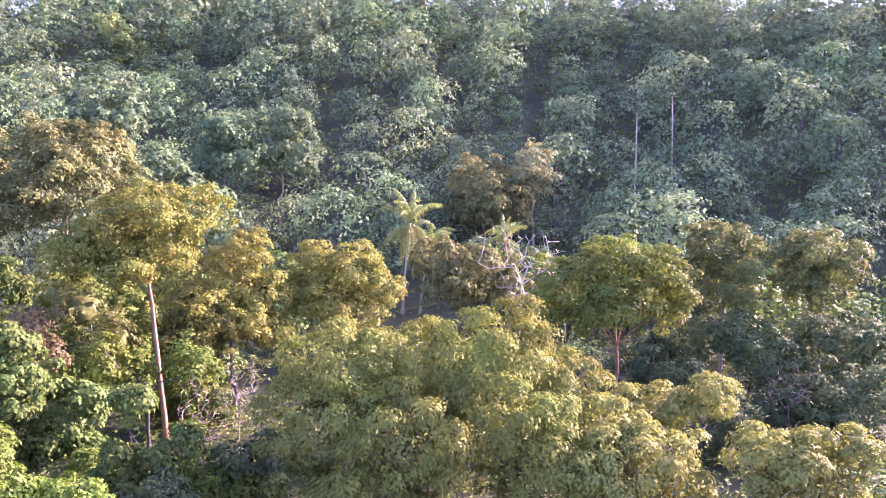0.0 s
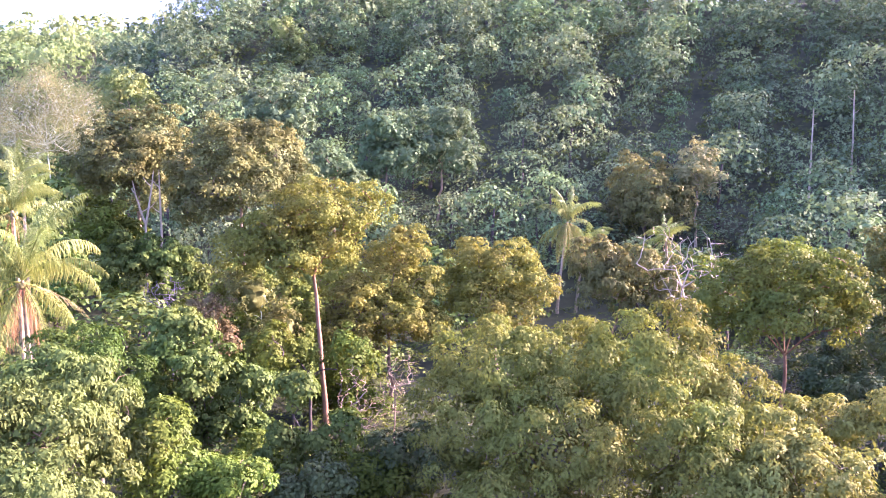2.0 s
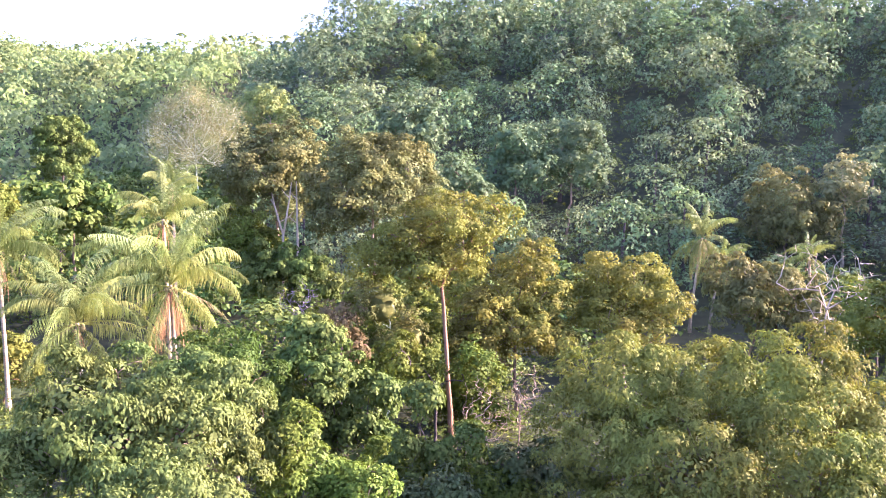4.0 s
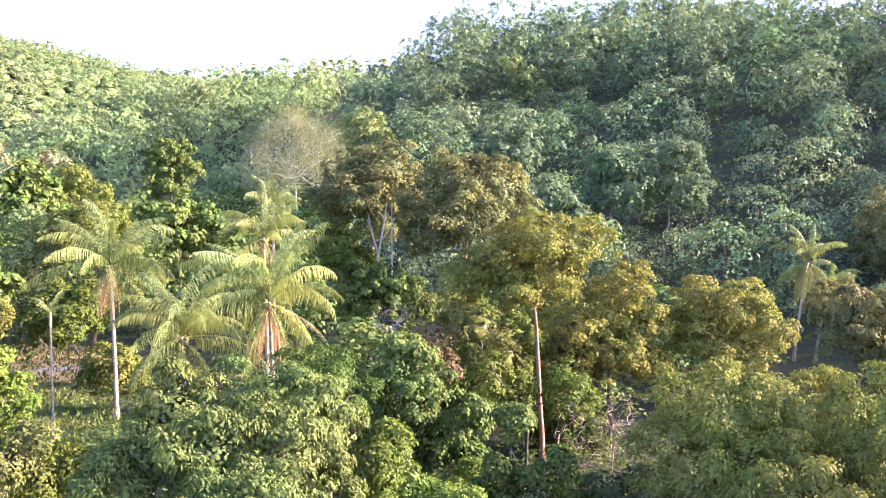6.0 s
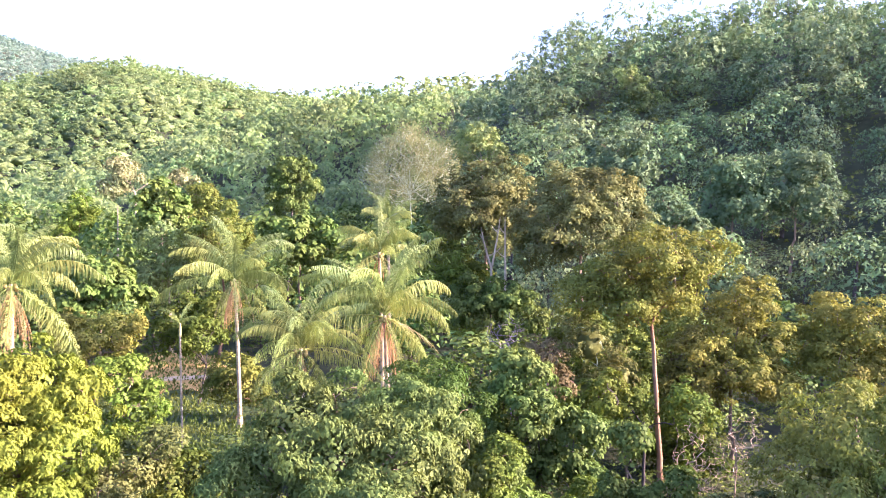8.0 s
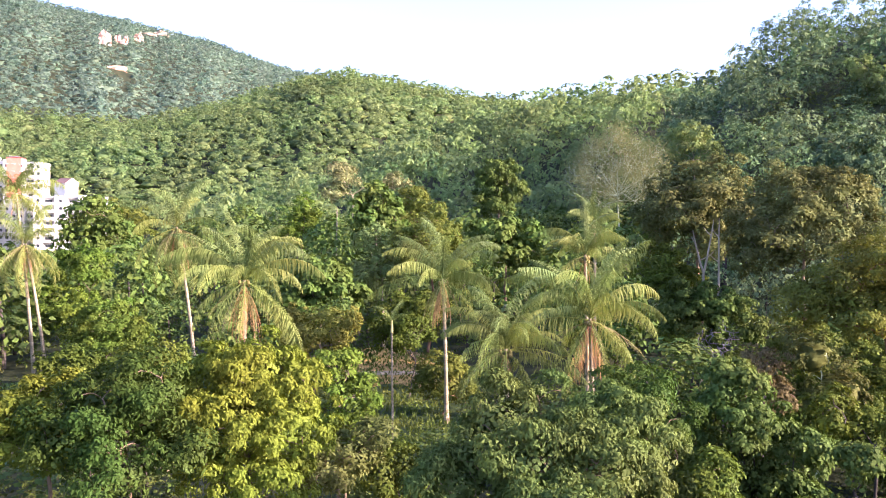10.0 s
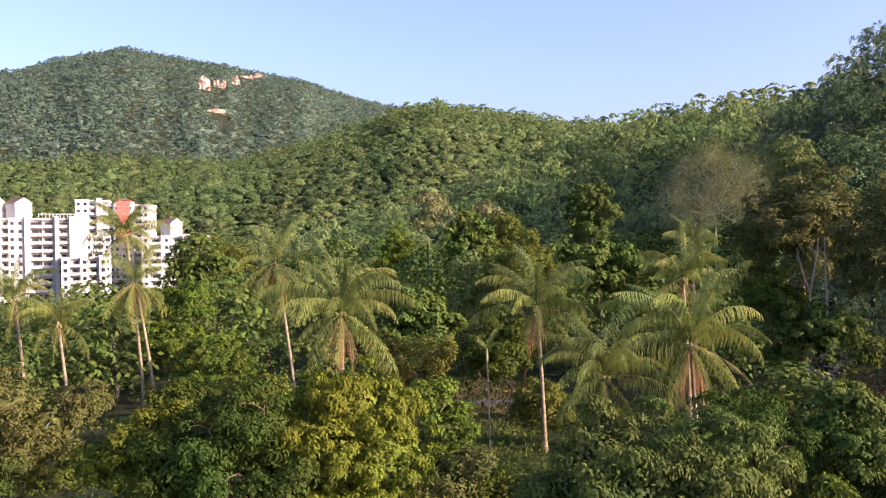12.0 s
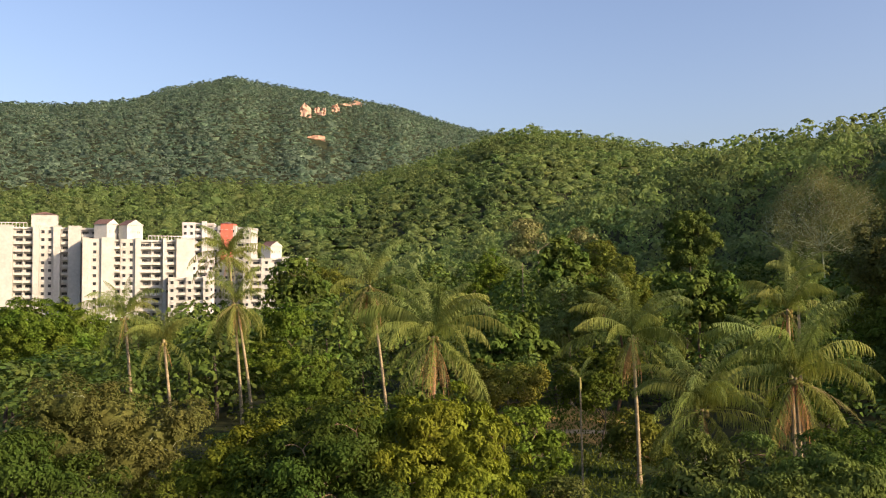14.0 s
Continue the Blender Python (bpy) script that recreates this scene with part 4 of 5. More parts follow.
tree("vine_tree", "tree smothered in lit green creepers", "tree", "vine", (-19.8, 39.3), [(-20.8, 38.8, 7.8, 1.62, 1.32), (-20.1, 38.6, 6.2, 2.04, 1.6), (-18.2, 40, 4.5, 1.77, 1.91), (-18.3, 38.9, 2.1, 2.3, 2.01), (-20.4, 37.9, 4.3, 1.73, 1.73)], shown=0.1, seed=26)
tree("shrub", "yellow-green leafy shrub among creepers", "shrub", "lime", (-16.2, 28.8), [(-16.2, 28.8, 6.1, 1.21, 1.1), (-15.6, 29.1, 4.7, 1.32, 1.1), (-16.5, 28, 4.3, 1.3, 1.09)], shown=3.2, seed=27)
tree("shrub", "bright yellow-green leafy shrub below creepers", "shrub", "lime", (-13.6, 29.0), [(-13.2, 29.2, 4.4, 1.18, 0.86), (-14, 28.8, 3.7, 1.07, 0.75)], shown=3.0, seed=28)
tree("shrub", "dark green shrub with yellow shoots", "shrub", "vine", (-12.8, 35.8), [(-13.4, 35.6, 6, 0.71, 1.4), (-13.9, 35.4, 3.4, 1.27, 1.4), (-12.7, 35.8, 3.6, 1.14, 1.14), (-11.3, 36.3, 4.1, 0.89, 0.89)], shown=2.0, seed=29)
tree("bare_sapling", "leafless pale pink-grey sapling", "sapling", "bare_pink", (-11.4, 40.4), [(-12.1, 40.2, 5.2, 0.96, 1.35), (-11.3, 40.4, 3.9, 0.9, 1.12)], shown=0.2, seed=30)
tree("bare_sapling", "leafless pale pink-grey sapling with fine twigs", "sapling", "bare_pink", (-10.3, 41.7), [(-10, 41.8, 5.8, 1.04, 1.29), (-10.5, 41.7, 4.6, 1.04, 1.21)], shown=1.7, seed=31)
tree("shrub", "dark green bush in shade", "shrub", "dark", (-9.8, 38.8), [(-9.9, 38.8, 1.9, 1.61, 1.61), (-11.2, 37.4, 1.4, 1.3, 1.04), (-8, 39.2, 2.2, 1.34, 1.61)], shown=0.3, seed=32)
tree("shrub", "mid-green bush under tall trees", "shrub", "dark_mid", (-15.5, 43.3), [(-17.4, 42.6, 6.4, 1.23, 1.39), (-16.3, 44.1, 5.6, 0.94, 1.26), (-13.6, 45, 5.6, 1.26, 1.57)], shown=4.0, seed=33)
tree("shrub", "dark green bush behind leafless saplings", "shrub", "dark_mid", (-16.0, 53.7), [(-16, 53.7, 0.7, 1.5, 1.69), (-14.3, 54.1, -0.5, 1.5, 1.5), (-17.6, 53.2, 0.1, 1.5, 1.87)], shown=-2.0, seed=34)
tree("shrub", "dark green bush under a mango tree", "shrub", "dark", (-12.2, 33.9), [(-11.7, 34, 2.7, 1.2, 1.08), (-12.7, 33.7, 2, 0.96, 0.96)], shown=1.0, seed=35)
tree("shrub", "dark green bush below a tall trunk", "shrub", "dark_mid", (-13.8, 37.5), [(-14.6, 37.3, 1.5, 1.61, 1.2), (-15.5, 36.9, 2.5, 1.34, 1.2), (-11.4, 38.3, 1, 1.34, 1.07)], shown=-0.1, seed=36)
tree("dry_tree", "thin rusty-brown tree beneath taller crowns", "tree", "thin_brown", (-20.3, 47.9), [(-20.8, 47.7, 8.6, 1.46, 1.57), (-19.2, 48.3, 6.4, 1.57, 1.74), (-20.9, 47.6, 5.7, 1.39, 1.39)], shown=4.3, seed=37)
tree("dry_tree", "thin brownish tree beside a tall trunk", "tree", "rust", (-16.2, 54.6), [(-16.7, 54.5, 5.9, 1.53, 1.72), (-15.7, 54.8, 4.2, 1.37, 1.53)], shown=2.7, seed=38)
tree("mango_tree", "dense rounded mango tree with grey-green drooping leaves", "tree", "mango_grey", (-20.2, 26.1), [(-22.4, 24.2, 8, 1.66, 1.44), (-21.3, 25.9, 8.2, 1.79, 1.34), (-19.2, 26.8, 8.1, 1.66, 1.32), (-22.7, 23.2, 6.7, 1.52, 1.41), (-20.1, 23.6, 7.1, 2.07, 1.66), (-18.2, 25.1, 6.8, 2.07, 1.76), (-17.9, 27.7, 6.9, 1.32, 1.32), (-17.2, 28.2, 5.5, 1.66, 1.32), (-18.4, 23.7, 5.7, 3.01, 1.41), (-23, 22.2, 5.7, 1.71, 1.07)], shown=-0.1, seed=39)
tree("mango_tree", "dark rounded mango tree behind a paler one", "tree", "mango_dark", (-21.7, 33.6), [(-21.8, 33.5, 7.6, 1.39, 1.66), (-21.3, 33.9, 6.3, 1.34, 1.61), (-23.5, 33.6, 7.7, 1.37, 1.1)], shown=3.3, seed=40)
tree("citrus_shrub", "round green bush beside a palm trunk", "shrub", "broad_green", (-49.0, 45.7), [(-49, 45.7, 2.9, 1.88, 2.02), (-48.1, 46.6, 2.2, 1.43, 1.57), (-49.8, 44.8, 2.3, 1.12, 1.34)], shown=0.6, seed=41)
tree("fruit_tree", "dark-trunked fruit tree at the edge of a clearing", "tree", "dark_mid", (-56.2, 48.1), [(-56.3, 48, 5.7, 2.48, 1.73), (-56.2, 49.7, 7, 2.51, 2.01), (-57.8, 47.8, 7, 2.01, 1.76), (-57.7, 46.3, 5.8, 1.24, 1.24)], fork=(-55.8, 48.6, 3.2), shown=0.3, seed=42)
tree("shade_tree", "brown-green tree with bare white snags before it", "tree", "olive_brown", (-43.1, 74.4), [(-45.7, 72.9, 18.8, 2.3, 2.3), (-42.3, 74.9, 19.5, 2.88, 2.42), (-44.2, 72.6, 16.6, 3.41, 2.39), (-40.9, 75.6, 16.7, 2.59, 2.59), (-47.1, 72, 15.9, 2.01, 2.01), (-42.2, 73.8, 13.8, 2.84, 2.28)], shown=10.3, seed=43)
tree("dead_snag", "bleached bare snag with two prongs", "tree", "bare_pale", (-38.9, 67.6), [(-39.9, 67, 13.7, 0.26, 1.57), (-38.4, 67.9, 14.2, 0.26, 1.98)], fork=(-39.0, 67.5, 11.4), shown=10.3, seed=44)
tree("dead_snag", "bleached bare pole-like snag", "tree", "bare_pale", (-37.8, 68.2), [(-38, 68.1, 14, 0.21, 2.3)], fork=(-37.9, 68.2, 10.8), shown=9.8, seed=45)
tree("forest_tree", "green tree with rounded leaf masses", "tree", "hill", (-41.7, 103.9), [(-42.4, 103.7, 24.4, 2.85, 2.55), (-39.3, 104.9, 23.1, 2.7, 3), (-44.1, 103, 21.9, 2.62, 2.55), (-41, 104.2, 20.8, 3, 2.62)], shown=18.2, seed=46)
tree("forest_tree", "tall grey-green tree with a pale trunk", "tree", "hill", (-29.1, 112.3), [(-29.1, 112.3, 21.8, 3.88, 2.95), (-27.2, 112.8, 18.6, 3.73, 3.49), (-31.1, 111.8, 18.5, 3.1, 3.1)], shown=13.3, seed=47)
tree("forest_tree", "tall grey-green tree with sparse foliage", "tree", "hill", (-22.6, 115.8), [(-21.9, 116, 23, 3.32, 3), (-23.5, 115.6, 19.8, 3.16, 3.55), (-20, 116.3, 18.7, 3.55, 3.79)], shown=13.8, seed=48)
tree("forest_tree", "lone pale-green feathery tree on the slope", "tree", "pale", (-65.8, 172.9), [(-67.6, 172.2, 46.4, 2.72, 2.72), (-65.3, 173.1, 43.4, 4.21, 3.09), (-63, 173.9, 40.4, 3.47, 2.23), (-65.8, 172.9, 39.2, 2.72, 3.09)], shown=36.1, seed=49)
tree("forest_tree", "green tree with tufted leaf clumps", "tree", "hill", (-30.6, 95.2), [(-31, 95.1, 16.8, 2.01, 1.87), (-29.1, 95.7, 15.2, 1.67, 1.47), (-32.3, 94.7, 18.1, 1.47, 1.34)], shown=13.7, seed=50)
tree("mango_tree", "mango tree flushed with yellow leaves", "tree", "yellow", (-31.9, 18.8), [(-32.1, 18.4, 9.2, 1.86, 1.36), (-32.8, 17.1, 8.6, 1.36, 1.36), (-31.2, 19.8, 8.4, 1.73, 1.49), (-31.1, 17.1, 7.2, 2.14, 1.78), (-30, 19, 6.8, 1.78, 1.66), (-33, 16.6, 6.5, 1.49, 1.49), (-31.1, 18.1, 5.1, 2.65, 1.2)], shown=1.2, seed=51)
tree("fruit_tree", "bright green bushy tree beside a glade", "tree", "bright", (-34.9, 25.3), [(-35.1, 25.0, 7.7, 1.29, 1.29), (-34.5, 25.7, 6.4, 1.29, 1.44), (-35.0, 25.1, 5.3, 1.44, 1.44)], shown=2.4, seed=52)
tree("shrub", "dark green bush beside the glade", "shrub", "dark_mid", (-31.3, 26.4), [(-31.9, 25.7, 3.4, 1.23, 1.23), (-31.3, 26.5, 3.6, 0.96, 1.37), (-30.8, 27.1, 2.6, 1.37, 0.96)], shown=1.6, seed=53)
tree("shrub", "olive shrub with drying leaves", "shrub", "olive", (-32.1, 23.8), [(-32.2, 23.8, 4.7, 1.61, 1.07), (-31.4, 24.8, 5.2, 0.94, 0.94), (-32, 22.3, 4, 1.57, 0.91)], shown=3.1, seed=54)
tree("mango_tree", "dark green dense mango tree", "tree", "dark_mid", (-42.2, 18.3), [(-42.2, 18.3, 7.6, 1.85, 1.39), (-42.7, 17.1, 6.5, 1.54, 1.54), (-42.6, 19.9, 7.3, 1.26, 1.26), (-41.2, 18.1, 5.5, 2.11, 1.81)], shown=2.7, seed=55)
tree("mango_tree", "deep green dense mango tree", "tree", "mango_dark", (-32.2, 13.8), [(-32.1, 13.9, 8.6, 1.87, 1.74), (-32.6, 12.5, 8.3, 1.7, 1.6), (-33.0, 11.3, 7.3, 1.6, 1.5), (-30.8, 14.4, 6.6, 1.82, 1.37), (-31.4, 12.4, 6.3, 1.8, 1.4)], shown=3.9, seed=56)
tree("forest_tree", "round green tree behind the palms", "tree", "olive_bright", (-59.9, 40.0), [(-60, 39.7, 5.9, 2.41, 2.17), (-58.5, 42, 6.3, 1.93, 1.93), (-60.2, 37.7, 3.7, 2.38, 1.9)], shown=1.8, seed=57)
tree("forest_tree", "large-leaved green tree behind palms", "tree", "bigleaf", (-72.4, 50.0), [(-72.7, 49.5, 8.8, 2.94, 2.24), (-71.1, 51.8, 7, 2.36, 2.06), (-73.4, 48.6, 6.5, 2.36, 2.06)], shown=4.4, seed=58)
tree("forest_tree", "thin-branched light green tree", "tree", "pale", (-74.7, 60.3), [(-75.3, 59.5, 12.5, 2.25, 2.25), (-74.1, 61, 10, 2.25, 2.25), (-75.7, 59, 8.7, 2.25, 2.25)], shown=6.4, seed=59)
tree("forest_tree", "large-leaved dark tree with a rounded crown", "tree", "bigleaf", (-86.3, 68.2), [(-86.5, 67.9, 17.8, 2.36, 2.21), (-87.2, 67.1, 14.9, 2.58, 2.21), (-85.4, 69.3, 15.3, 2.06, 2.21)], shown=12.0, seed=60)
tree("vine_column", "tree trunk clothed in a cone of green creeper", "creeper", "bright", (-104.5, 68.6), [(-104.3, 68.9, 16.8, 1.34, 2.34), (-104.2, 69, 14.4, 2.34, 2.09), (-104.9, 68, 12.7, 2.93, 1.51)], shown=11.2, seed=61)
tree("vine_tree", "tree wrapped in hanging green creepers", "tree", "vine", (-89.5, 94.3), [(-89.5, 94.3, 22.6, 3.13, 2.17), (-90.7, 93.1, 20, 2.44, 2.61), (-87.9, 95.8, 20, 2.09, 2.78), (-89.8, 94, 17.8, 3.48, 2.17)], shown=15.6, seed=62)
tree("dead_tree", "large leafless grey-brown tree with fine twigs", "tree", "bare_grey", (-79.7, 112.6), [(-85.4, 108.4, 22.5, 2.59, 3.69), (-83.7, 109.7, 25.7, 2.49, 3.51), (-80.9, 111.8, 27.5, 2.4, 3.88), (-78.4, 113.6, 26.6, 2.22, 3.14), (-75.9, 115.3, 24.9, 2.22, 3.69), (-79.5, 112.8, 22.7, 3.88, 4.16), (-82.5, 110.6, 20.8, 3.88, 3.88), (-76.7, 114.7, 20.5, 2.59, 3.51)], shown=15.4, seed=63)
tree("dry_tree", "buff tree with drying foliage", "tree", "buff", (-118.3, 88.9), [(-119.9, 86.8, 22.3, 2.97, 2.77), (-120.7, 85.7, 19.9, 2.48, 1.98), (-114.3, 94.1, 21.9, 1.98, 1.78)], shown=17.9, seed=64)
tree("creeper_bank", "bank of large-leaved green creeper", "creeper", "bigleaf", (-68.2, 73.1), [(-68.6, 72.8, 14.4, 3.68, 1.34), (-66.1, 75, 13.8, 2.68, 1.2), (-70.5, 70.9, 14.1, 2.01, 1.2), (-66.2, 72.2, 11.8, 3.28, 1.31)], shown=10.5, seed=65)
tree("forest_tree", "mid-green tree above the palms", "tree", "broad_green", (-68.4, 61.5), [(-68.3, 61.7, 13.9, 3.08, 2.46), (-67, 63, 10.8, 2.77, 2.15), (-69.9, 59.9, 12.7, 2.15, 2.15)], shown=8.7, seed=66)
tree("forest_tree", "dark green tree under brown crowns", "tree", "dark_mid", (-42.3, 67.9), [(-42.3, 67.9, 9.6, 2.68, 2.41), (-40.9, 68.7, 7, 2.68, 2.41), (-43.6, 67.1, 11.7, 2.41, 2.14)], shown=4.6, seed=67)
tree("brown_tree", "thinly leaved brownish tree among palms", "tree", "thin_brown", (-57.4, 8.1), [(-57.6, 6.4, 7.5, 2.33, 1.75), (-57.3, 9, 6.6, 2.33, 1.94), (-56.8, 11.7, 5.4, 2.33, 1.75), (-57.7, 6.1, 5.1, 2.72, 2.13), (-57.2, 9.7, 3.7, 3.1, 1.94), (-56.4, 13.4, 6.4, 1.55, 1.36)], shown=1.0, seed=68)
tree("shade_tree", "bright green broad tree before the apartment blocks", "tree", "bright", (-124.6, 10.5), [(-124.6, 9.6, 8.9, 5.02, 3.18), (-124.2, 14.4, 7.6, 4.18, 2.93), (-124.8, 6.3, 7.1, 4.18, 3.76), (-123.5, 11.6, 4.8, 5.81, 3.32)], shown=1.5, seed=69)
tree("forest_tree", "green rounded tree beside tall palms", "tree", "lime", (-70.9, 27.3), [(-71, 27.2, 6.5, 2.29, 1.93), (-70.3, 28.8, 5, 2.03, 2.03), (-71.5, 25.8, 4.6, 2.03, 2.03)], shown=2.6, seed=70)
tree("shade_tree", "yellow-green tree with dense small leaves", "tree", "lime_dull", (-36.1, 11.8), [(-36.6, 10.4, 7.8, 1.53, 1.14), (-36.1, 11.9, 8, 1.65, 1.14), (-35.6, 13.4, 7.2, 1.4, 1.22), (-36.7, 9.7, 6.8, 1.4, 1.14), (-35.7, 11.4, 6.5, 2.26, 1.25)], shown=3.2, seed=71)
tree("mango_tree", "mid-green dense tree beside a yellow one", "tree", "dark_mid", (-42.3, 18.1), [(-42.3, 18.1, 7.8, 1.48, 1.23), (-42.6, 17.3, 6.3, 1.54, 1.54), (-42, 18.7, 5.7, 1.39, 1.54)], shown=3.3, seed=72)
tree("forest_tree", "dark green tree below the palms", "tree", "dark_mid", (-61.2, 18.8), [(-60.6, 20.6, 4.7, 1.93, 1.93), (-60.1, 22.1, 4.3, 1.5, 1.71), (-62.5, 13.7, -0.2, 3, 1.71)], shown=-1.9, seed=73)
tree("forest_tree", "green tree beside the apartment blocks", "tree", "broad_green", (-139.8, 54.3), [(-139.9, 54, 15, 3.51, 2.51), (-138.6, 57.2, 13, 4.01, 3.01), (-140.8, 51.8, 11.1, 3.51, 3.01)], shown=8.1, seed=74)
tree("mango_tree", "dark green dense tree below the palms", "tree", "mango_dark", (-35.9, 2.9), [(-35.9, 2.2, 8.5, 1.69, 1.45), (-35.8, 4, 7.5, 1.93, 1.2), (-36, 0.6, 8.3, 1.93, 1.45)], shown=4.8, seed=75)
tree("forest_tree", "pale yellow-green tree on the lower slope", "tree", "pale", (-76.3, 129.1), [(-77.3, 128.6, 30, 2.81, 2.81), (-74.8, 130, 27.3, 2.61, 2.81), (-79.4, 127.3, 28.4, 2.41, 3.01)], shown=23.0, seed=76)
tree("dead_snag", "pale bare pole hung with creeper", "tree", "bare_pale", (-99.2, 71.0), [(-99.2, 71, 15.2, 0.33, 1.96)], fork=(-99.2, 71.0, 13.6), shown=12.8, seed=77)
tree("forest_tree", "green tree behind creeper banks", "tree", "broad_green", (-89.3, 77.2), [(-89.7, 76.7, 18.2, 2.68, 1.89), (-88, 78.7, 16.1, 2.68, 1.97), (-90.1, 76.2, 15.3, 2.37, 1.97)], shown=13.3, seed=78)
tree("forest_tree", "dark large-leaved tree beside apartment blocks", "tree", "bigleaf", (-131.2, 48.9), [(-131.2, 48.8, 14.6, 3.93, 3), (-130.4, 51, 12, 3.56, 3), (-131.9, 47, 11.2, 3.37, 3)], shown=8.2, seed=79)
tree("forest_tree", "bright green tree at the wood edge", "tree", "bright", (-89.4, 32.1), [(-89.4, 32.1, 9.9, 2.67, 2.03), (-88.7, 33.9, 4.4, 2.86, 2.42), (-90.1, 30.2, 6.1, 2.86, 2.54)], shown=2.0, seed=80)
tree("forest_tree", "slender crest tree with a wispy crown", "tree", "hill", (-59.8, 236.6), [(-60, 236.5, 74, 2.12, 2.45), (-60.8, 236.3, 71.1, 1.96, 1.96), (-59.5, 236.6, 68.1, 2.61, 2.29)], shown=65.8, seed=81)
tree("forest_tree", "slender crest tree with an upright crown", "tree", "hill", (-53.4, 238.1), [(-53.6, 238, 73.2, 2.45, 3.27), (-52.9, 238.2, 69.8, 2.29, 2.29), (-53.8, 238, 67.1, 2.94, 1.96)], shown=65.1, seed=82)
tree("forest_tree", "slender crest tree with a wispy crown", "tree", "hill", (-48.2, 240.2), [(-48, 240.2, 73.1, 2.13, 2.46), (-49.1, 240, 70.1, 1.97, 2.3), (-48, 240.3, 67.3, 2.62, 1.97)], shown=65.3, seed=83)
tree("forest_tree", "crest tree with a rounded crown", "tree", "hill", (-43.0, 241.2), [(-43.2, 241.2, 71.8, 2.95, 2.62), (-43.5, 241.1, 68.3, 2.62, 2.95)], shown=65.3, seed=84)
tree("forest_tree", "crest tree with a rounded crown", "tree", "hill", (-39.0, 241.9), [(-39.3, 241.8, 71.8, 2.62, 2.62), (-38.9, 241.9, 68.1, 2.62, 2.95)], shown=65.1, seed=85)
tree("forest_tree", "crest tree with a broad crown", "tree", "hill", (-34.2, 243.6), [(-34.4, 243.6, 71, 3.62, 2.63), (-31.3, 244, 69.9, 2.3, 2.3), (-33.8, 243.7, 67.3, 3.29, 2.96)], shown=64.3, seed=86)
tree("forest_tree", "light green tree high on the slope", "tree", "hill", (-52.7, 207.4), [(-57.8, 206.1, 59.6, 4.01, 3.72), (-52.6, 207.4, 57.5, 4.87, 3.15), (-47.7, 208.6, 56, 3.58, 2.58)], shown=53.4, seed=87)
tree("dead_snag", "pale bare pole standing on the wooded slope", "tree", "bare_pale", (34.4, 127.4), [(34.2, 127.5, 25.8, 0.26, 2.47)], fork=(34.3, 127.5, 23.7), shown=20.6, seed=88)
tree("dead_snag", "pale broken pole standing on the wooded slope", "tree", "bare_pale", (28.7, 126.8), [(28.8, 126.8, 24, 0.35, 1.74)], fork=(28.8, 126.8, 22.5), shown=20.5, seed=89)
tree("shrub", "dark green bush among leafless saplings", "shrub", "dark_mid", (-10.8, 37.6), [(-11, 37.6, 1.5, 1.6, 1.2), (-9.4, 38.2, 1.3, 1.5, 1.1), (-12.2, 38.6, 1.4, 1.5, 1.2)], shown=0.5, seed=91)
tree("vine_tree", "creeper-hung green tree below bleached snags", "tree", "vine", (-37.6, 64.5), [(-38.8, 64.2, 8.8, 2.3, 2.0), (-36.4, 65, 8.4, 2.2, 2.0), (-37.4, 63.6, 7.0, 2.6, 2.2), (-35, 65.5, 7.4, 2.2, 2)], shown=4.0, seed=90)
coconut_palm("slender coconut palm with a dead-frond skirt", (-47.3, 44.5), (-47.7, 44.2, 11.2), 4.26, True, False, 0.1, 100)
coconut_palm("full coconut palm with arching yellow-green fronds", (-34.1, 45.6), (-34.5, 45.4, 9.4), 5.0, True, True, 2.9, 101)
coconut_palm("young coconut palm with drooping fronds", (-35.3, 38.5), (-35.5, 38.3, 7.9), 4.0, False, True, 2.4, 102)
coconut_palm("coconut palm with upright young fronds", (-38.1, 50.2), (-38.5, 49.9, 13.4), 3.37, False, False, 4.9, 103)
coconut_palm("small palm half hidden behind taller palms", (-45.5, 60.9), (-45.8, 60.6, 15.6), 2.54, False, False, 4.7, 104)
coconut_palm("slim coconut palm with hanging pale fronds", (-4.6, 93.9), (-3.6, 93.9, 11.0), 3.5, True, True, -2.1, 105, droop=True)
coconut_palm("slim coconut palm beside its taller twin", (-2.6, 95.0), (-1.7, 95.0, 8.3), 2.9, True, False, -2.3, 106, droop=True)
coconut_palm("coconut palm on a leaning grey trunk", (-69.7, 34.9), (-70.6, 33.3, 14.7), 4.18, True, False, 3.4, 107, droop=True)
coconut_palm("full coconut palm with fibrous brown skirt", (-52.1, 29.7), (-52.2, 29.6, 11.4), 4.90, True, True, 3.8, 108)
coconut_palm("tall coconut palm on a slender leaning trunk", (-78.1, 24.9), (-78.6, 23.2, 13.0), 3.4, True, False, 0.7, 109, droop=True)
coconut_palm("tall coconut palm with an upright plume", (-79.4, 24.2), (-79.8, 22.8, 17.4), 3.22, False, True, 0.5, 110)
coconut_palm("slender hazy coconut palm on a thin trunk", (-74.2, 16.6), (-74.4, 15.7, 10.2), 2.80, False, False, -0.8, 111)
coconut_palm("slender coconut palm on a thin trunk", (-78.7, 14.2), (-78.9, 13.3, 12.0), 3.32, False, False, 1.8, 112)
coconut_palm("small palm behind the dead tree", (6.6, 82.6), (6.1, 82.6, 10.2), 1.9, False, False, 1.4, 113)
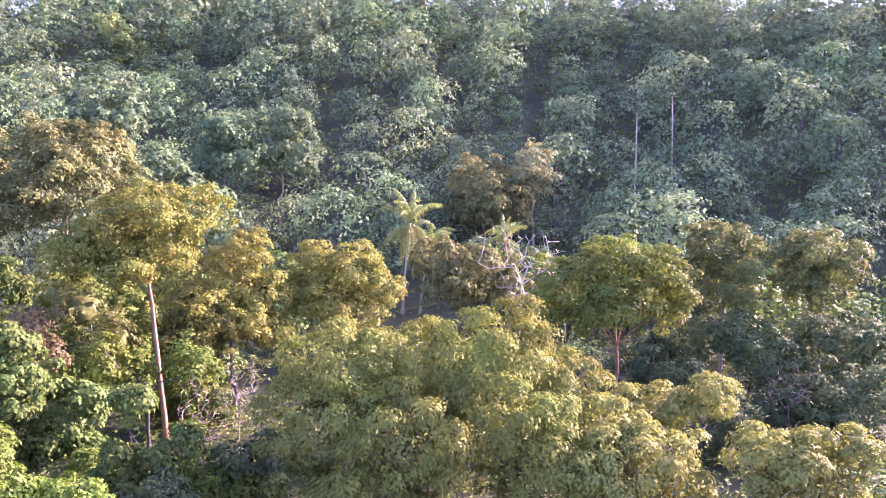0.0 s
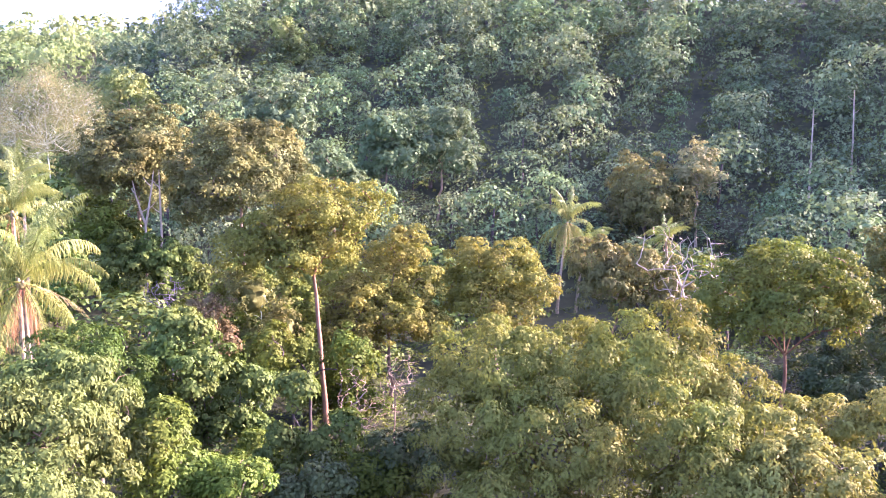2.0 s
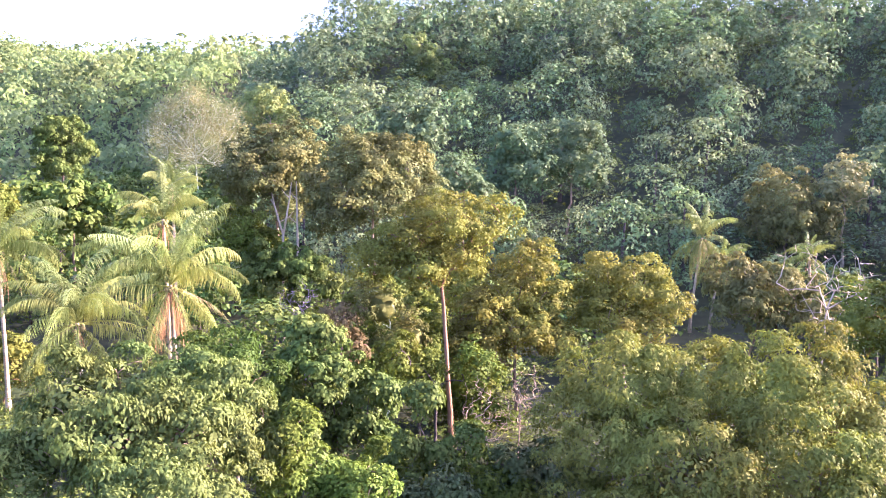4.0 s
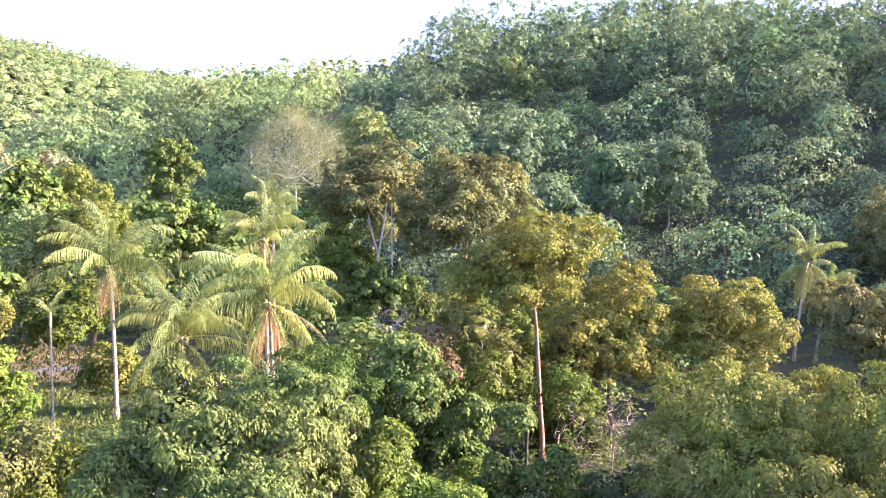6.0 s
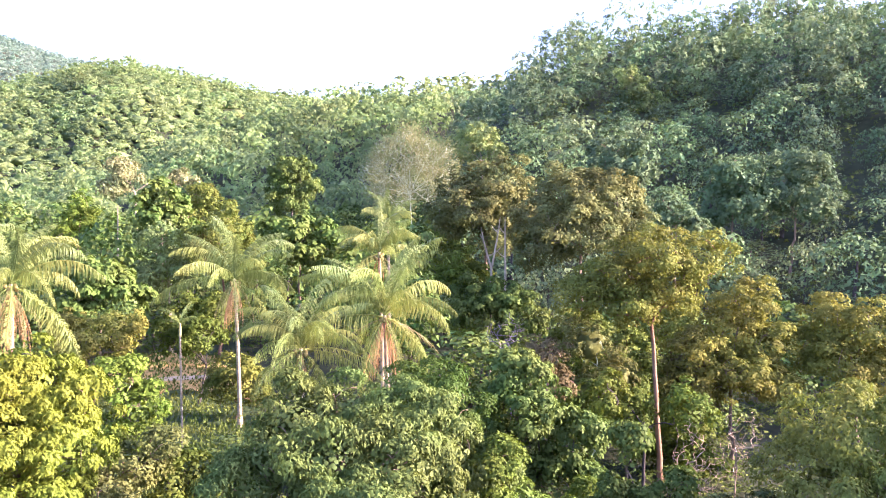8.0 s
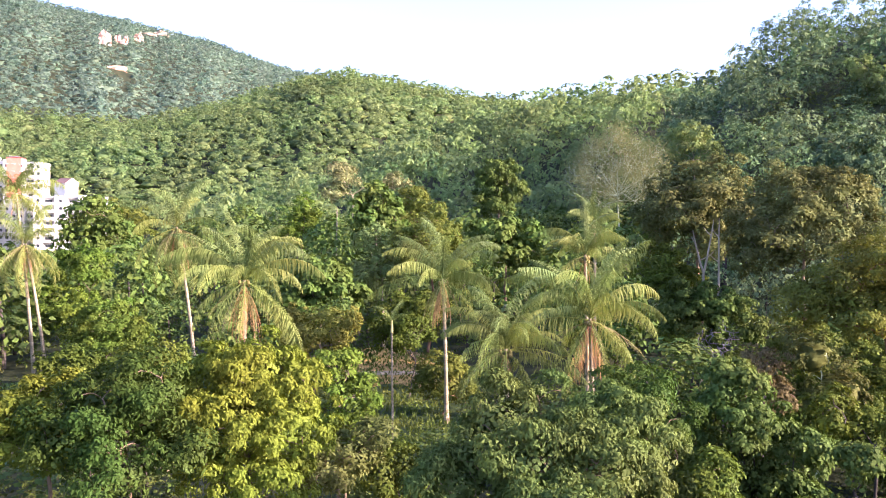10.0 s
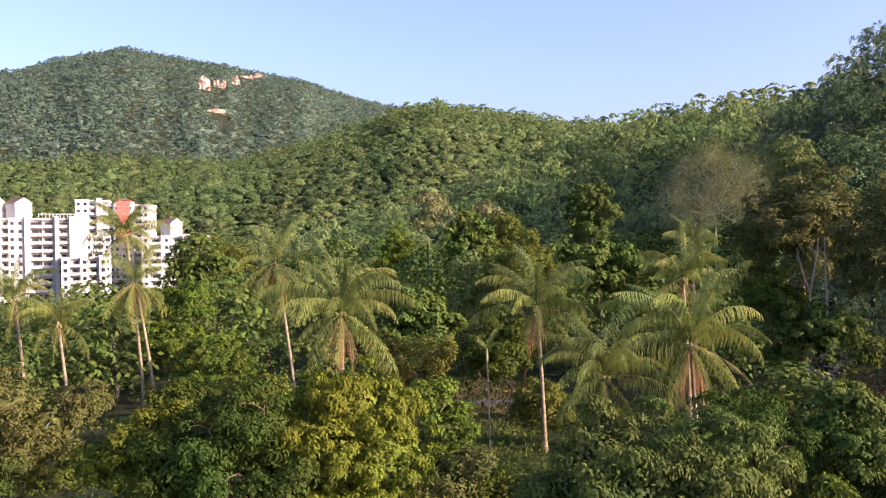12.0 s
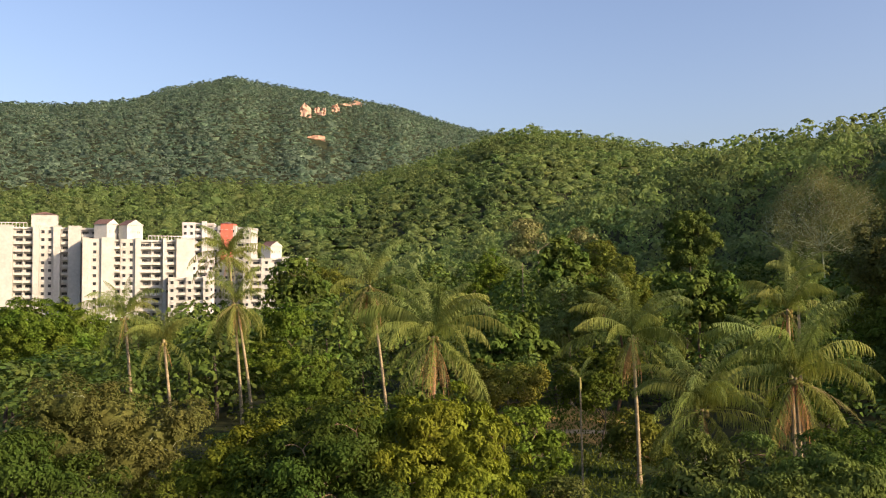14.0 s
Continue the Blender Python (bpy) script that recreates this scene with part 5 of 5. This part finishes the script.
ARECA_BASE, ARECA_TOP = (-42.4, 35.1), (-42.5, 34.9, 8.4)
CLAY_ROWS = [
    (69.08, 1240, 16.0, 250.1, 263.0, 400),
    (68.33, 1275, 8.5, 258.6, 264.3, 401),
    (67.85, 1270, 5.9, 258.0, 263.0, 402),
    (67.12, 1350, 12.6, 276.1, 283.0, 403),
    (66.51, 1500, 26.1, 309.4, 316.5, 404),
    (65.73, 1565, 24.1, 325.3, 333.0, 405),
    (68.36, 1070, 22.0, 185.6, 188.2, 406),
]


# ---- a slim areca palm, and poles of dead wood on the slope ----
def areca_palm(label, base, top, seed):
    rng = np.random.default_rng(seed)
    bx, by = base
    bz = float(ground_z(bx, by))
    root = tagged(new("areca_palm"), label, "palm")
    root.location = (bx, by, bz)
    head = np.array(top) - [bx, by, bz]
    s = np.linspace(0, 1, 22)[:, None]
    part("trunk", quad_mesh("areca_trunk", *tube(np.hstack([head[:2] * s, head[2] * s - 0.2 * (1 - s)]), 0.075 * (1 - 0.25 * s[:, 0]) * (1 + 0.06 * np.cos(np.arange(22) * np.pi)), 8), BARK_PALM, True), root)
    part("crownshaft", quad_mesh("crownshaft", *tube([head - [0, 0, 0.02], head + [0, 0, 0.4], head + [0, 0, 0.8]], [0.09, 0.085, 0.05], 8), RACHIS, True), root, "smooth green crownshaft")
    for k in range(7):
        ob = part("frond", FRONDS["up" if k < 3 else "arch"][k % 2], root)
        ob.matrix_basis = pose(head[0], head[1], head[2] + 0.7, 0, 0, k * 137.5) @ pose(0, 0, 0, rng.uniform(-5, 25), 0, 0) @ Matrix.Scale(0.32 if k < 3 else 0.24, 4)
    grown.append((math.degrees(math.atan2(-bx, by)), math.hypot(bx, by), 0.8, bz - 1))


areca_palm("slim areca palm with a green crownshaft", ARECA_BASE, ARECA_TOP, 301)


# ---- the glade: rough grass, bare earth and a pale path ----
def draped_patch(name, label, category, material, bearing, distance, across, along, lift, seed):
    """An uneven-edged patch of ground laid over the sheet."""
    rng = np.random.default_rng(seed)
    n, m = 36, 7
    cx, cy = spot(bearing, distance)
    side, ahead = np.array([math.cos(radians(bearing)), math.sin(radians(bearing))]), np.array([-math.sin(radians(bearing)), math.cos(radians(bearing))])
    a = np.arange(n) * 2 * np.pi / n
    wob = 1 + 0.16 * np.sin(3 * a + rng.uniform(0, 6)) + 0.1 * np.sin(7 * a + rng.uniform(0, 6)) + rng.normal(0, 0.04, n)
    f = np.linspace(0.02, 1, m)[:, None]
    x = cx + f * wob * (np.cos(a) * across * side[0] + np.sin(a) * along * ahead[0])
    y = cy + f * wob * (np.cos(a) * across * side[1] + np.sin(a) * along * ahead[1])
    v = np.stack([x, y, ground_z(x, y) + lift * (1.02 - 0.6 * f ** 6)], -1).reshape(-1, 3)
    i, j = np.meshgrid(np.arange(m - 1), np.arange(n), indexing="ij")
    k = (j + 1) % n
    q = np.stack([i * n + j, (i + 1) * n + j, (i + 1) * n + k, i * n + k], -1).reshape(-1, 4)
    tagged(new(name, quad_mesh(name, v, q, material, True)), label, category, kind="structure")


draped_patch("lawn", "patch of rough mown grass in a glade", "grass", LAWN, 50.4, 68, 7.5, 26, 0.06, 5)
draped_patch("earth", "bare brown earth under the fruit trees", "ground", DIRT, 51.2, 86, 6.5, 9.0, 0.12, 6)
draped_patch("path", "pale trodden path across the glade", "path", PATH, 51.2, 83, 6.5, 0.8, 0.22, 7)

def grass_tufts():
    rng = np.random.default_rng(8)
    n = 5000
    b, r = rng.uniform(46.5, 53.6, n), rng.uniform(0, 1, n) ** 1.6 * 52 + 44
    x, y = -r * np.sin(np.radians(b)), r * np.cos(np.radians(b))
    at = np.stack([x, y, ground_z(x, y) + 0.2], 1)
    tagged(new("grass", quad_mesh("grass", *leaves(rng, at, unit(rng.normal(0, 1, (n, 3))), 0.42, 0.16, -0.9), LEAF["grass"])), "tufts of rough grass in the glade", "grass", kind="stuff")


grass_tufts()


# ---- raw clay where the mountain has been cut ----
def clay_face(label, bearing, distance, wide, low, high, seed):
    rng = np.random.default_rng(seed)
    n, m = max(6, int(wide / 4)), 7
    u, w = np.meshgrid(np.linspace(-0.5, 0.5, n), np.linspace(0, 1, m), indexing="ij")
    tall = (high - low) * (0.55 + 0.45 * rng.random((n, 1))) * np.sin(np.clip((u[:, :1] + 0.5), 0.06, 0.94) * np.pi) ** 0.35
    cx, cy = spot(bearing, distance)
    side, ahead = (math.cos(radians(bearing)), math.sin(radians(bearing))), (-math.sin(radians(bearing)), math.cos(radians(bearing)))
    back = w * 8.0 + rng.normal(0, 1.6, (n, m))
    x, y = cx + side[0] * u * wide + ahead[0] * back, cy + side[1] * u * wide + ahead[1] * back
    v = np.stack([x, y, low - 14 + w * (tall + 14)], -1).reshape(-1, 3)
    i, j = np.meshgrid(np.arange(n - 1), np.arange(m - 1), indexing="ij")
    q = np.stack([i * m + j, (i + 1) * m + j, (i + 1) * m + j + 1, i * m + j + 1], -1).reshape(-1, 4)
    ob = new("clay_cutting", quad_mesh("clay_cutting", v, q, CLAY))
    mod = ob.modifiers.new("thickness", "SOLIDIFY")
    mod.thickness, mod.offset = 6.0, -1.0
    tagged(ob, label, "cliff", "clay cuttings")


CLAY_SPOTS = []
for clay_row in CLAY_ROWS:
    clay_face("raw orange clay cutting on the wooded mountain", *clay_row)
    CLAY_SPOTS.append(clay_row[:3])


# ---- the woods: the nearest trees singly, those past them as one body of trees ----
def wood_templates(seed, lobes, cards, card, kinds=8, heart=True):
    """Crowns about 1 m in radius with their foot at the origin, to be scaled: rounded boughs of leaf sprays, over a dense heart or dim inner foliage."""
    made = []
    for k in range(kinds):
        rng = np.random.default_rng(seed + k)
        top, flat = rng.uniform(0.55, 0.85), rng.uniform(0.75, 1.0)
        rows = []
        for i in range(lobes):
            f = (i + 0.5) / lobes
            a, up = i * 2.4 + rng.uniform(-0.5, 0.5), math.sin(f * 1.45)
            out = 0.68 * math.cos(f * 1.45) ** 0.8 * rng.uniform(0.8, 1.15)
            rows.append((out * math.cos(a), out * math.sin(a), 0.6 + (top + 0.32) * up * rng.uniform(0.85, 1.1), rng.uniform(0.25, 0.43)))
        c = np.array(rows)
        away = unit(c[:, :3] - [0, 0, 0.6])
        kk = rng.choice(lobes, cards, p=c[:, 3] ** 2 / (c[:, 3] ** 2).sum())
        u = unit(rng.normal(0, 1, (cards, 3)) + 0.8 * away[kk] + [0, 0, 0.35])
        at = c[kk, :3] + u * c[kk, 3:4] * [1, 1, 0.8 * flat] * rng.uniform(0.45, 1.1, (cards, 1)) ** 0.7
        inner = 0 if heart else cards // 4  # the dim foliage below the boughs
        at[:inner] = np.array([0, 0, 0.52]) + u[:inner] * [0.62, 0.62, 0.5] * rng.uniform(0.7, 1.1, (inner, 1))
        pieces = [leaves(rng, at, u, card, card * 0.7, 0.25, 0.25, 0.2)]
        if heart:
            pieces.append(lump(rng, (0, 0, 0.34), np.array([0.88, 0.88, 0.56]), 1, 0.3))
        v, q = join(pieces)
        made.append((v, q))
    return made


def open_slope(p):
    """False on slopes that lie behind a higher crest."""
    b, r = np.arange(-45, 106, 0.5), np.arange(20.0, 2000.0, 8.0)
    bb, rr = np.meshgrid(np.radians(b), r, indexing="ij")
    rise = (ground_z(-rr * np.sin(bb), rr * np.cos(bb)) + 5 - EYE) / rr
    rise = np.maximum.accumulate(rise, axis=1)
    i = np.clip(((p[:, 0] + 45) / 0.5).round().astype(int), 0, len(b) - 1)
    j = np.clip(((p[:, 1] - 28) / 8.0).astype(int), 0, len(r) - 1)
    x, y = -p[:, 1] * np.sin(np.radians(p[:, 0])), p[:, 1] * np.cos(np.radians(p[:, 0]))
    return (ground_z(x, y) + 17 - EYE) / p[:, 1] > rise[i, j]


def wood_spots(seed, r0, r1, gap, b0, b1):
    """Jittered places over a ring sector, away from the clearing and the far sides of the crests."""
    rng = np.random.default_rng(seed)
    rows = []
    r = r0
    while r < r1:
        step = math.degrees(gap / r)
        b = np.arange(b0, b1, step) + rng.uniform(-0.5, 0.5) * step
        rr = r + rng.uniform(-0.5, 0.5, len(b)) * gap
        rows.append(np.stack([b + rng.uniform(-0.42, 0.42, len(b)) * step, rr], 1))
        r += gap * 0.93
    p = np.concatenate(rows)
    p = p[open_slope(p)]
    x, y = -p[:, 1] * np.sin(np.radians(p[:, 0])), p[:, 1] * np.cos(np.radians(p[:, 0]))
    return p, np.stack([x, y, ground_z(x, y)], 1), rng


def body_of_trees(name, label, spots, scales, templates, material, rng):
    pick = rng.integers(0, len(templates), len(spots))
    turn = rng.uniform(0, 2 * np.pi, len(spots))
    pieces, tints = [], []
    each = rng.random(len(spots))
    for k, (v, q) in enumerate(templates):
        who = np.where(pick == k)[0]
        if not len(who):
            continue
        c, s = np.cos(turn[who])[:, None], np.sin(turn[who])[:, None]
        vx, vy = v[None, :, 0] * c - v[None, :, 1] * s, v[None, :, 0] * s + v[None, :, 1] * c
        w = np.stack([vx, vy, np.broadcast_to(v[None, :, 2], vx.shape)], -1) * scales[who][:, None, :] + spots[who][:, None, :]
        qq = q[None] + (np.arange(len(who)) * len(v))[:, None, None]
        pieces.append((w.reshape(-1, 3), qq.reshape(-1, 4)))
        tints.append(np.repeat(each[who], len(v)))
    v, q = join(pieces)
    me = quad_mesh(name, v, q, material, True, tint=np.concatenate(tints))
    return tagged(new(name, me), label, "forest", kind="stuff")


def head_room(p, at, usual):
    """How high a wood tree may grow at each place without closing the view to a placed tree."""
    room = np.array(usual, float)
    for b, r, half, shown in grown:
        if r > 200:
            continue
        before = (np.abs(p[:, 0] - b) < half + 1.2) & (p[:, 1] < r + 3)
        room = np.where(before, np.minimum(room, EYE + p[:, 1] * (shown - EYE) / r - at[:, 2] + 0.3 + min(3.5, max(0.0, (r - 62) / 10))), room)
        upon = (np.abs(p[:, 0] - b) < half * 0.5) & (np.abs(p[:, 1] - r) < 3.0)
        room = np.where(upon, np.minimum(room, 2.5), room)
    return np.where(p[:, 1] > 95, np.maximum(room, 5.5), room)


def in_glade(p):
    return (p[:, 0] > 46.5) & (p[:, 0] < 53.8) & (p[:, 1] > 44) & (p[:, 1] < 97)


def woods():
    # undergrowth among the near trees
    for seed, r0, r1, gap in ((11, 30, 76, 3.0), (16, 76, 190, 6.2)):
        p, at, rng = wood_spots(seed, r0, r1, gap, -36, 98)
        ok = ~in_glade(p)
        at, p = at[ok], p[ok]
        high = np.clip(head_room(p, at, rng.uniform(1.8, 4.0, len(at))), 1.9, None)
        body_of_trees("undergrowth", "dense mixed green undergrowth below the trees", at - [0, 0, 0.3], np.stack([high * 0.35 + 1.6, high * 0.35 + 1.6, high / 2], 1), wood_templates(40, 6, 60, 0.28, 6, False), LEAF["undergrowth"], rng)
    # bushes that close the upper slope between its trees
    p, at, rng = wood_spots(17, 188, 268, 6.4, -36, 34)
    high = rng.uniform(4.0, 6.5, len(at))
    body_of_trees("slope_bushes", "dense bushes between the trees of the upper slope", at - [0, 0, 0.6], np.stack([high * 0.85, high * 0.85, high / 2], 1), wood_templates(45, 7, 80, 0.27, 6, False), LEAF["forest"], rng)
    # slopes near by: the nearest trees stand singly
    p, at, rng = wood_spots(12, 46, 185, 8.2, -36, 98)
    r = rng.uniform(3.2, 6.6, len(at))
    usual = np.where(p[:, 1] < 95, rng.uniform(6.0, 11.0, len(at)), r * rng.uniform(1.6, 2.4, len(at)))
    high = head_room(p, at, usual)
    sunward = (p[:, 0] > 38.5) & (p[:, 0] < 47) & (p[:, 1] > 64) & (p[:, 1] < 87)  # open ground on the glade's sunny side
    ok = ~in_glade(p) & ~sunward & (high > 2.2)
    p, at, r, high = p[ok], at[ok], r[ok], high[ok]
    r = np.minimum(r, high * 0.8 + 0.6)
    shapes = wood_templates(60, 16, 500, 0.147, 10, False)
    crowns = [quad_mesh("wood_crown", v, q, LEAF["wood_edge"], True) for v, q in shapes]
    slope_crowns = [quad_mesh("slope_crown", v, q, LEAF["forest"], True) for v, q in wood_templates(65, 20, 760, 0.116, 8, False)]
    fine_crowns = [quad_mesh("wood_crown", v, q, LEAF["wood_edge"], True) for v, q in wood_templates(70, 16, 700, 0.11, 6, False)]
    stem = quad_mesh("wood_trunk", *tube([(0, 0, -0.1), (0.02, 0.0, 0.5), (-0.02, 0.03, 1.25)], [0.05, 0.038, 0.02], 6), BARK_DARK, True)
    near = np.argsort(p[:, 1])[:300]
    rest = np.argsort(p[:, 1])[300:]
    for i in near:
        root = tagged(new("forest_tree"), "green forest tree on the wooded slope", "tree", "forest trees of the slope")
        root.matrix_basis = pose(*at[i], 0, 0, rng.uniform(0, 360)) @ Matrix.Diagonal((r[i], r[i], high[i] / 2, 1))
        part("trunk", stem, root)
        kinds = fine_crowns if p[i, 1] < 82 else crowns if p[i, 1] < 92 or p[i, 0] > 33 else slope_crowns
        part("crown", kinds[rng.integers(0, len(kinds))], root)
    sizes = np.stack([r, r, high / 2], 1)
    for leaf, some in (("forest", rest[p[rest, 0] < 33]), ("wood_edge", rest[p[rest, 0] >= 33])):
        body_of_trees("hillside_wood", "dense green wood on the near hillside", at[some], sizes[some], shapes, LEAF[leaf], rng)
    p, at, rng = wood_spots(13, 185, 330, 8.4, -36, 98)
    r = rng.uniform(3.6, 7.0, len(at))
    high = head_room(p, at, r * rng.uniform(1.8, 2.7, len(at)))
    ok = (high > 3) & ~((p[:, 0] > 66) & (p[:, 1] > 322))
    at, p, r, high = at[ok], p[ok], r[ok], high[ok]
    sizes, shapes = np.stack([r, r, high / 2], 1), wood_templates(80, 12, 135, 0.23, 10, False)
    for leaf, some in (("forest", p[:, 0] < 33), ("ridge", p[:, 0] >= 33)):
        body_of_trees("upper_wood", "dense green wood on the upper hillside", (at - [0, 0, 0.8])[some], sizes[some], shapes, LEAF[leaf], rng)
    p, at, rng = wood_spots(14, 330, 800, 9.5, 20, 98)
    ok = ~((p[:, 0] > 66) & (p[:, 1] > 310) & (p[:, 1] < 425))
    at = at[ok]
    r = rng.uniform(4.2, 7.8, len(at))
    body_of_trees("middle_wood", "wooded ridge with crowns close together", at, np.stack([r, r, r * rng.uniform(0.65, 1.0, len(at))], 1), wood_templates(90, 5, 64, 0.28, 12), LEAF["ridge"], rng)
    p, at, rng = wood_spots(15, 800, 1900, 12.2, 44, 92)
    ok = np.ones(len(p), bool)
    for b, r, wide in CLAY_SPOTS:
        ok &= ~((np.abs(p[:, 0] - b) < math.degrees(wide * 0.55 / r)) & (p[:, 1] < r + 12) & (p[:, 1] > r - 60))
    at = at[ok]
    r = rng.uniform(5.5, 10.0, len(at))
    # these leaves carry the mountain's haze in their colour
    body_of_trees("far_wood", "far mountainside covered in forest", at - [0, 0, 4], np.stack([r, r, r * rng.uniform(0.6, 1.0, len(at))], 1), wood_templates(95, 3, 22, 0.42, 12), LEAF["forest_far_hazed"], rng)


woods()
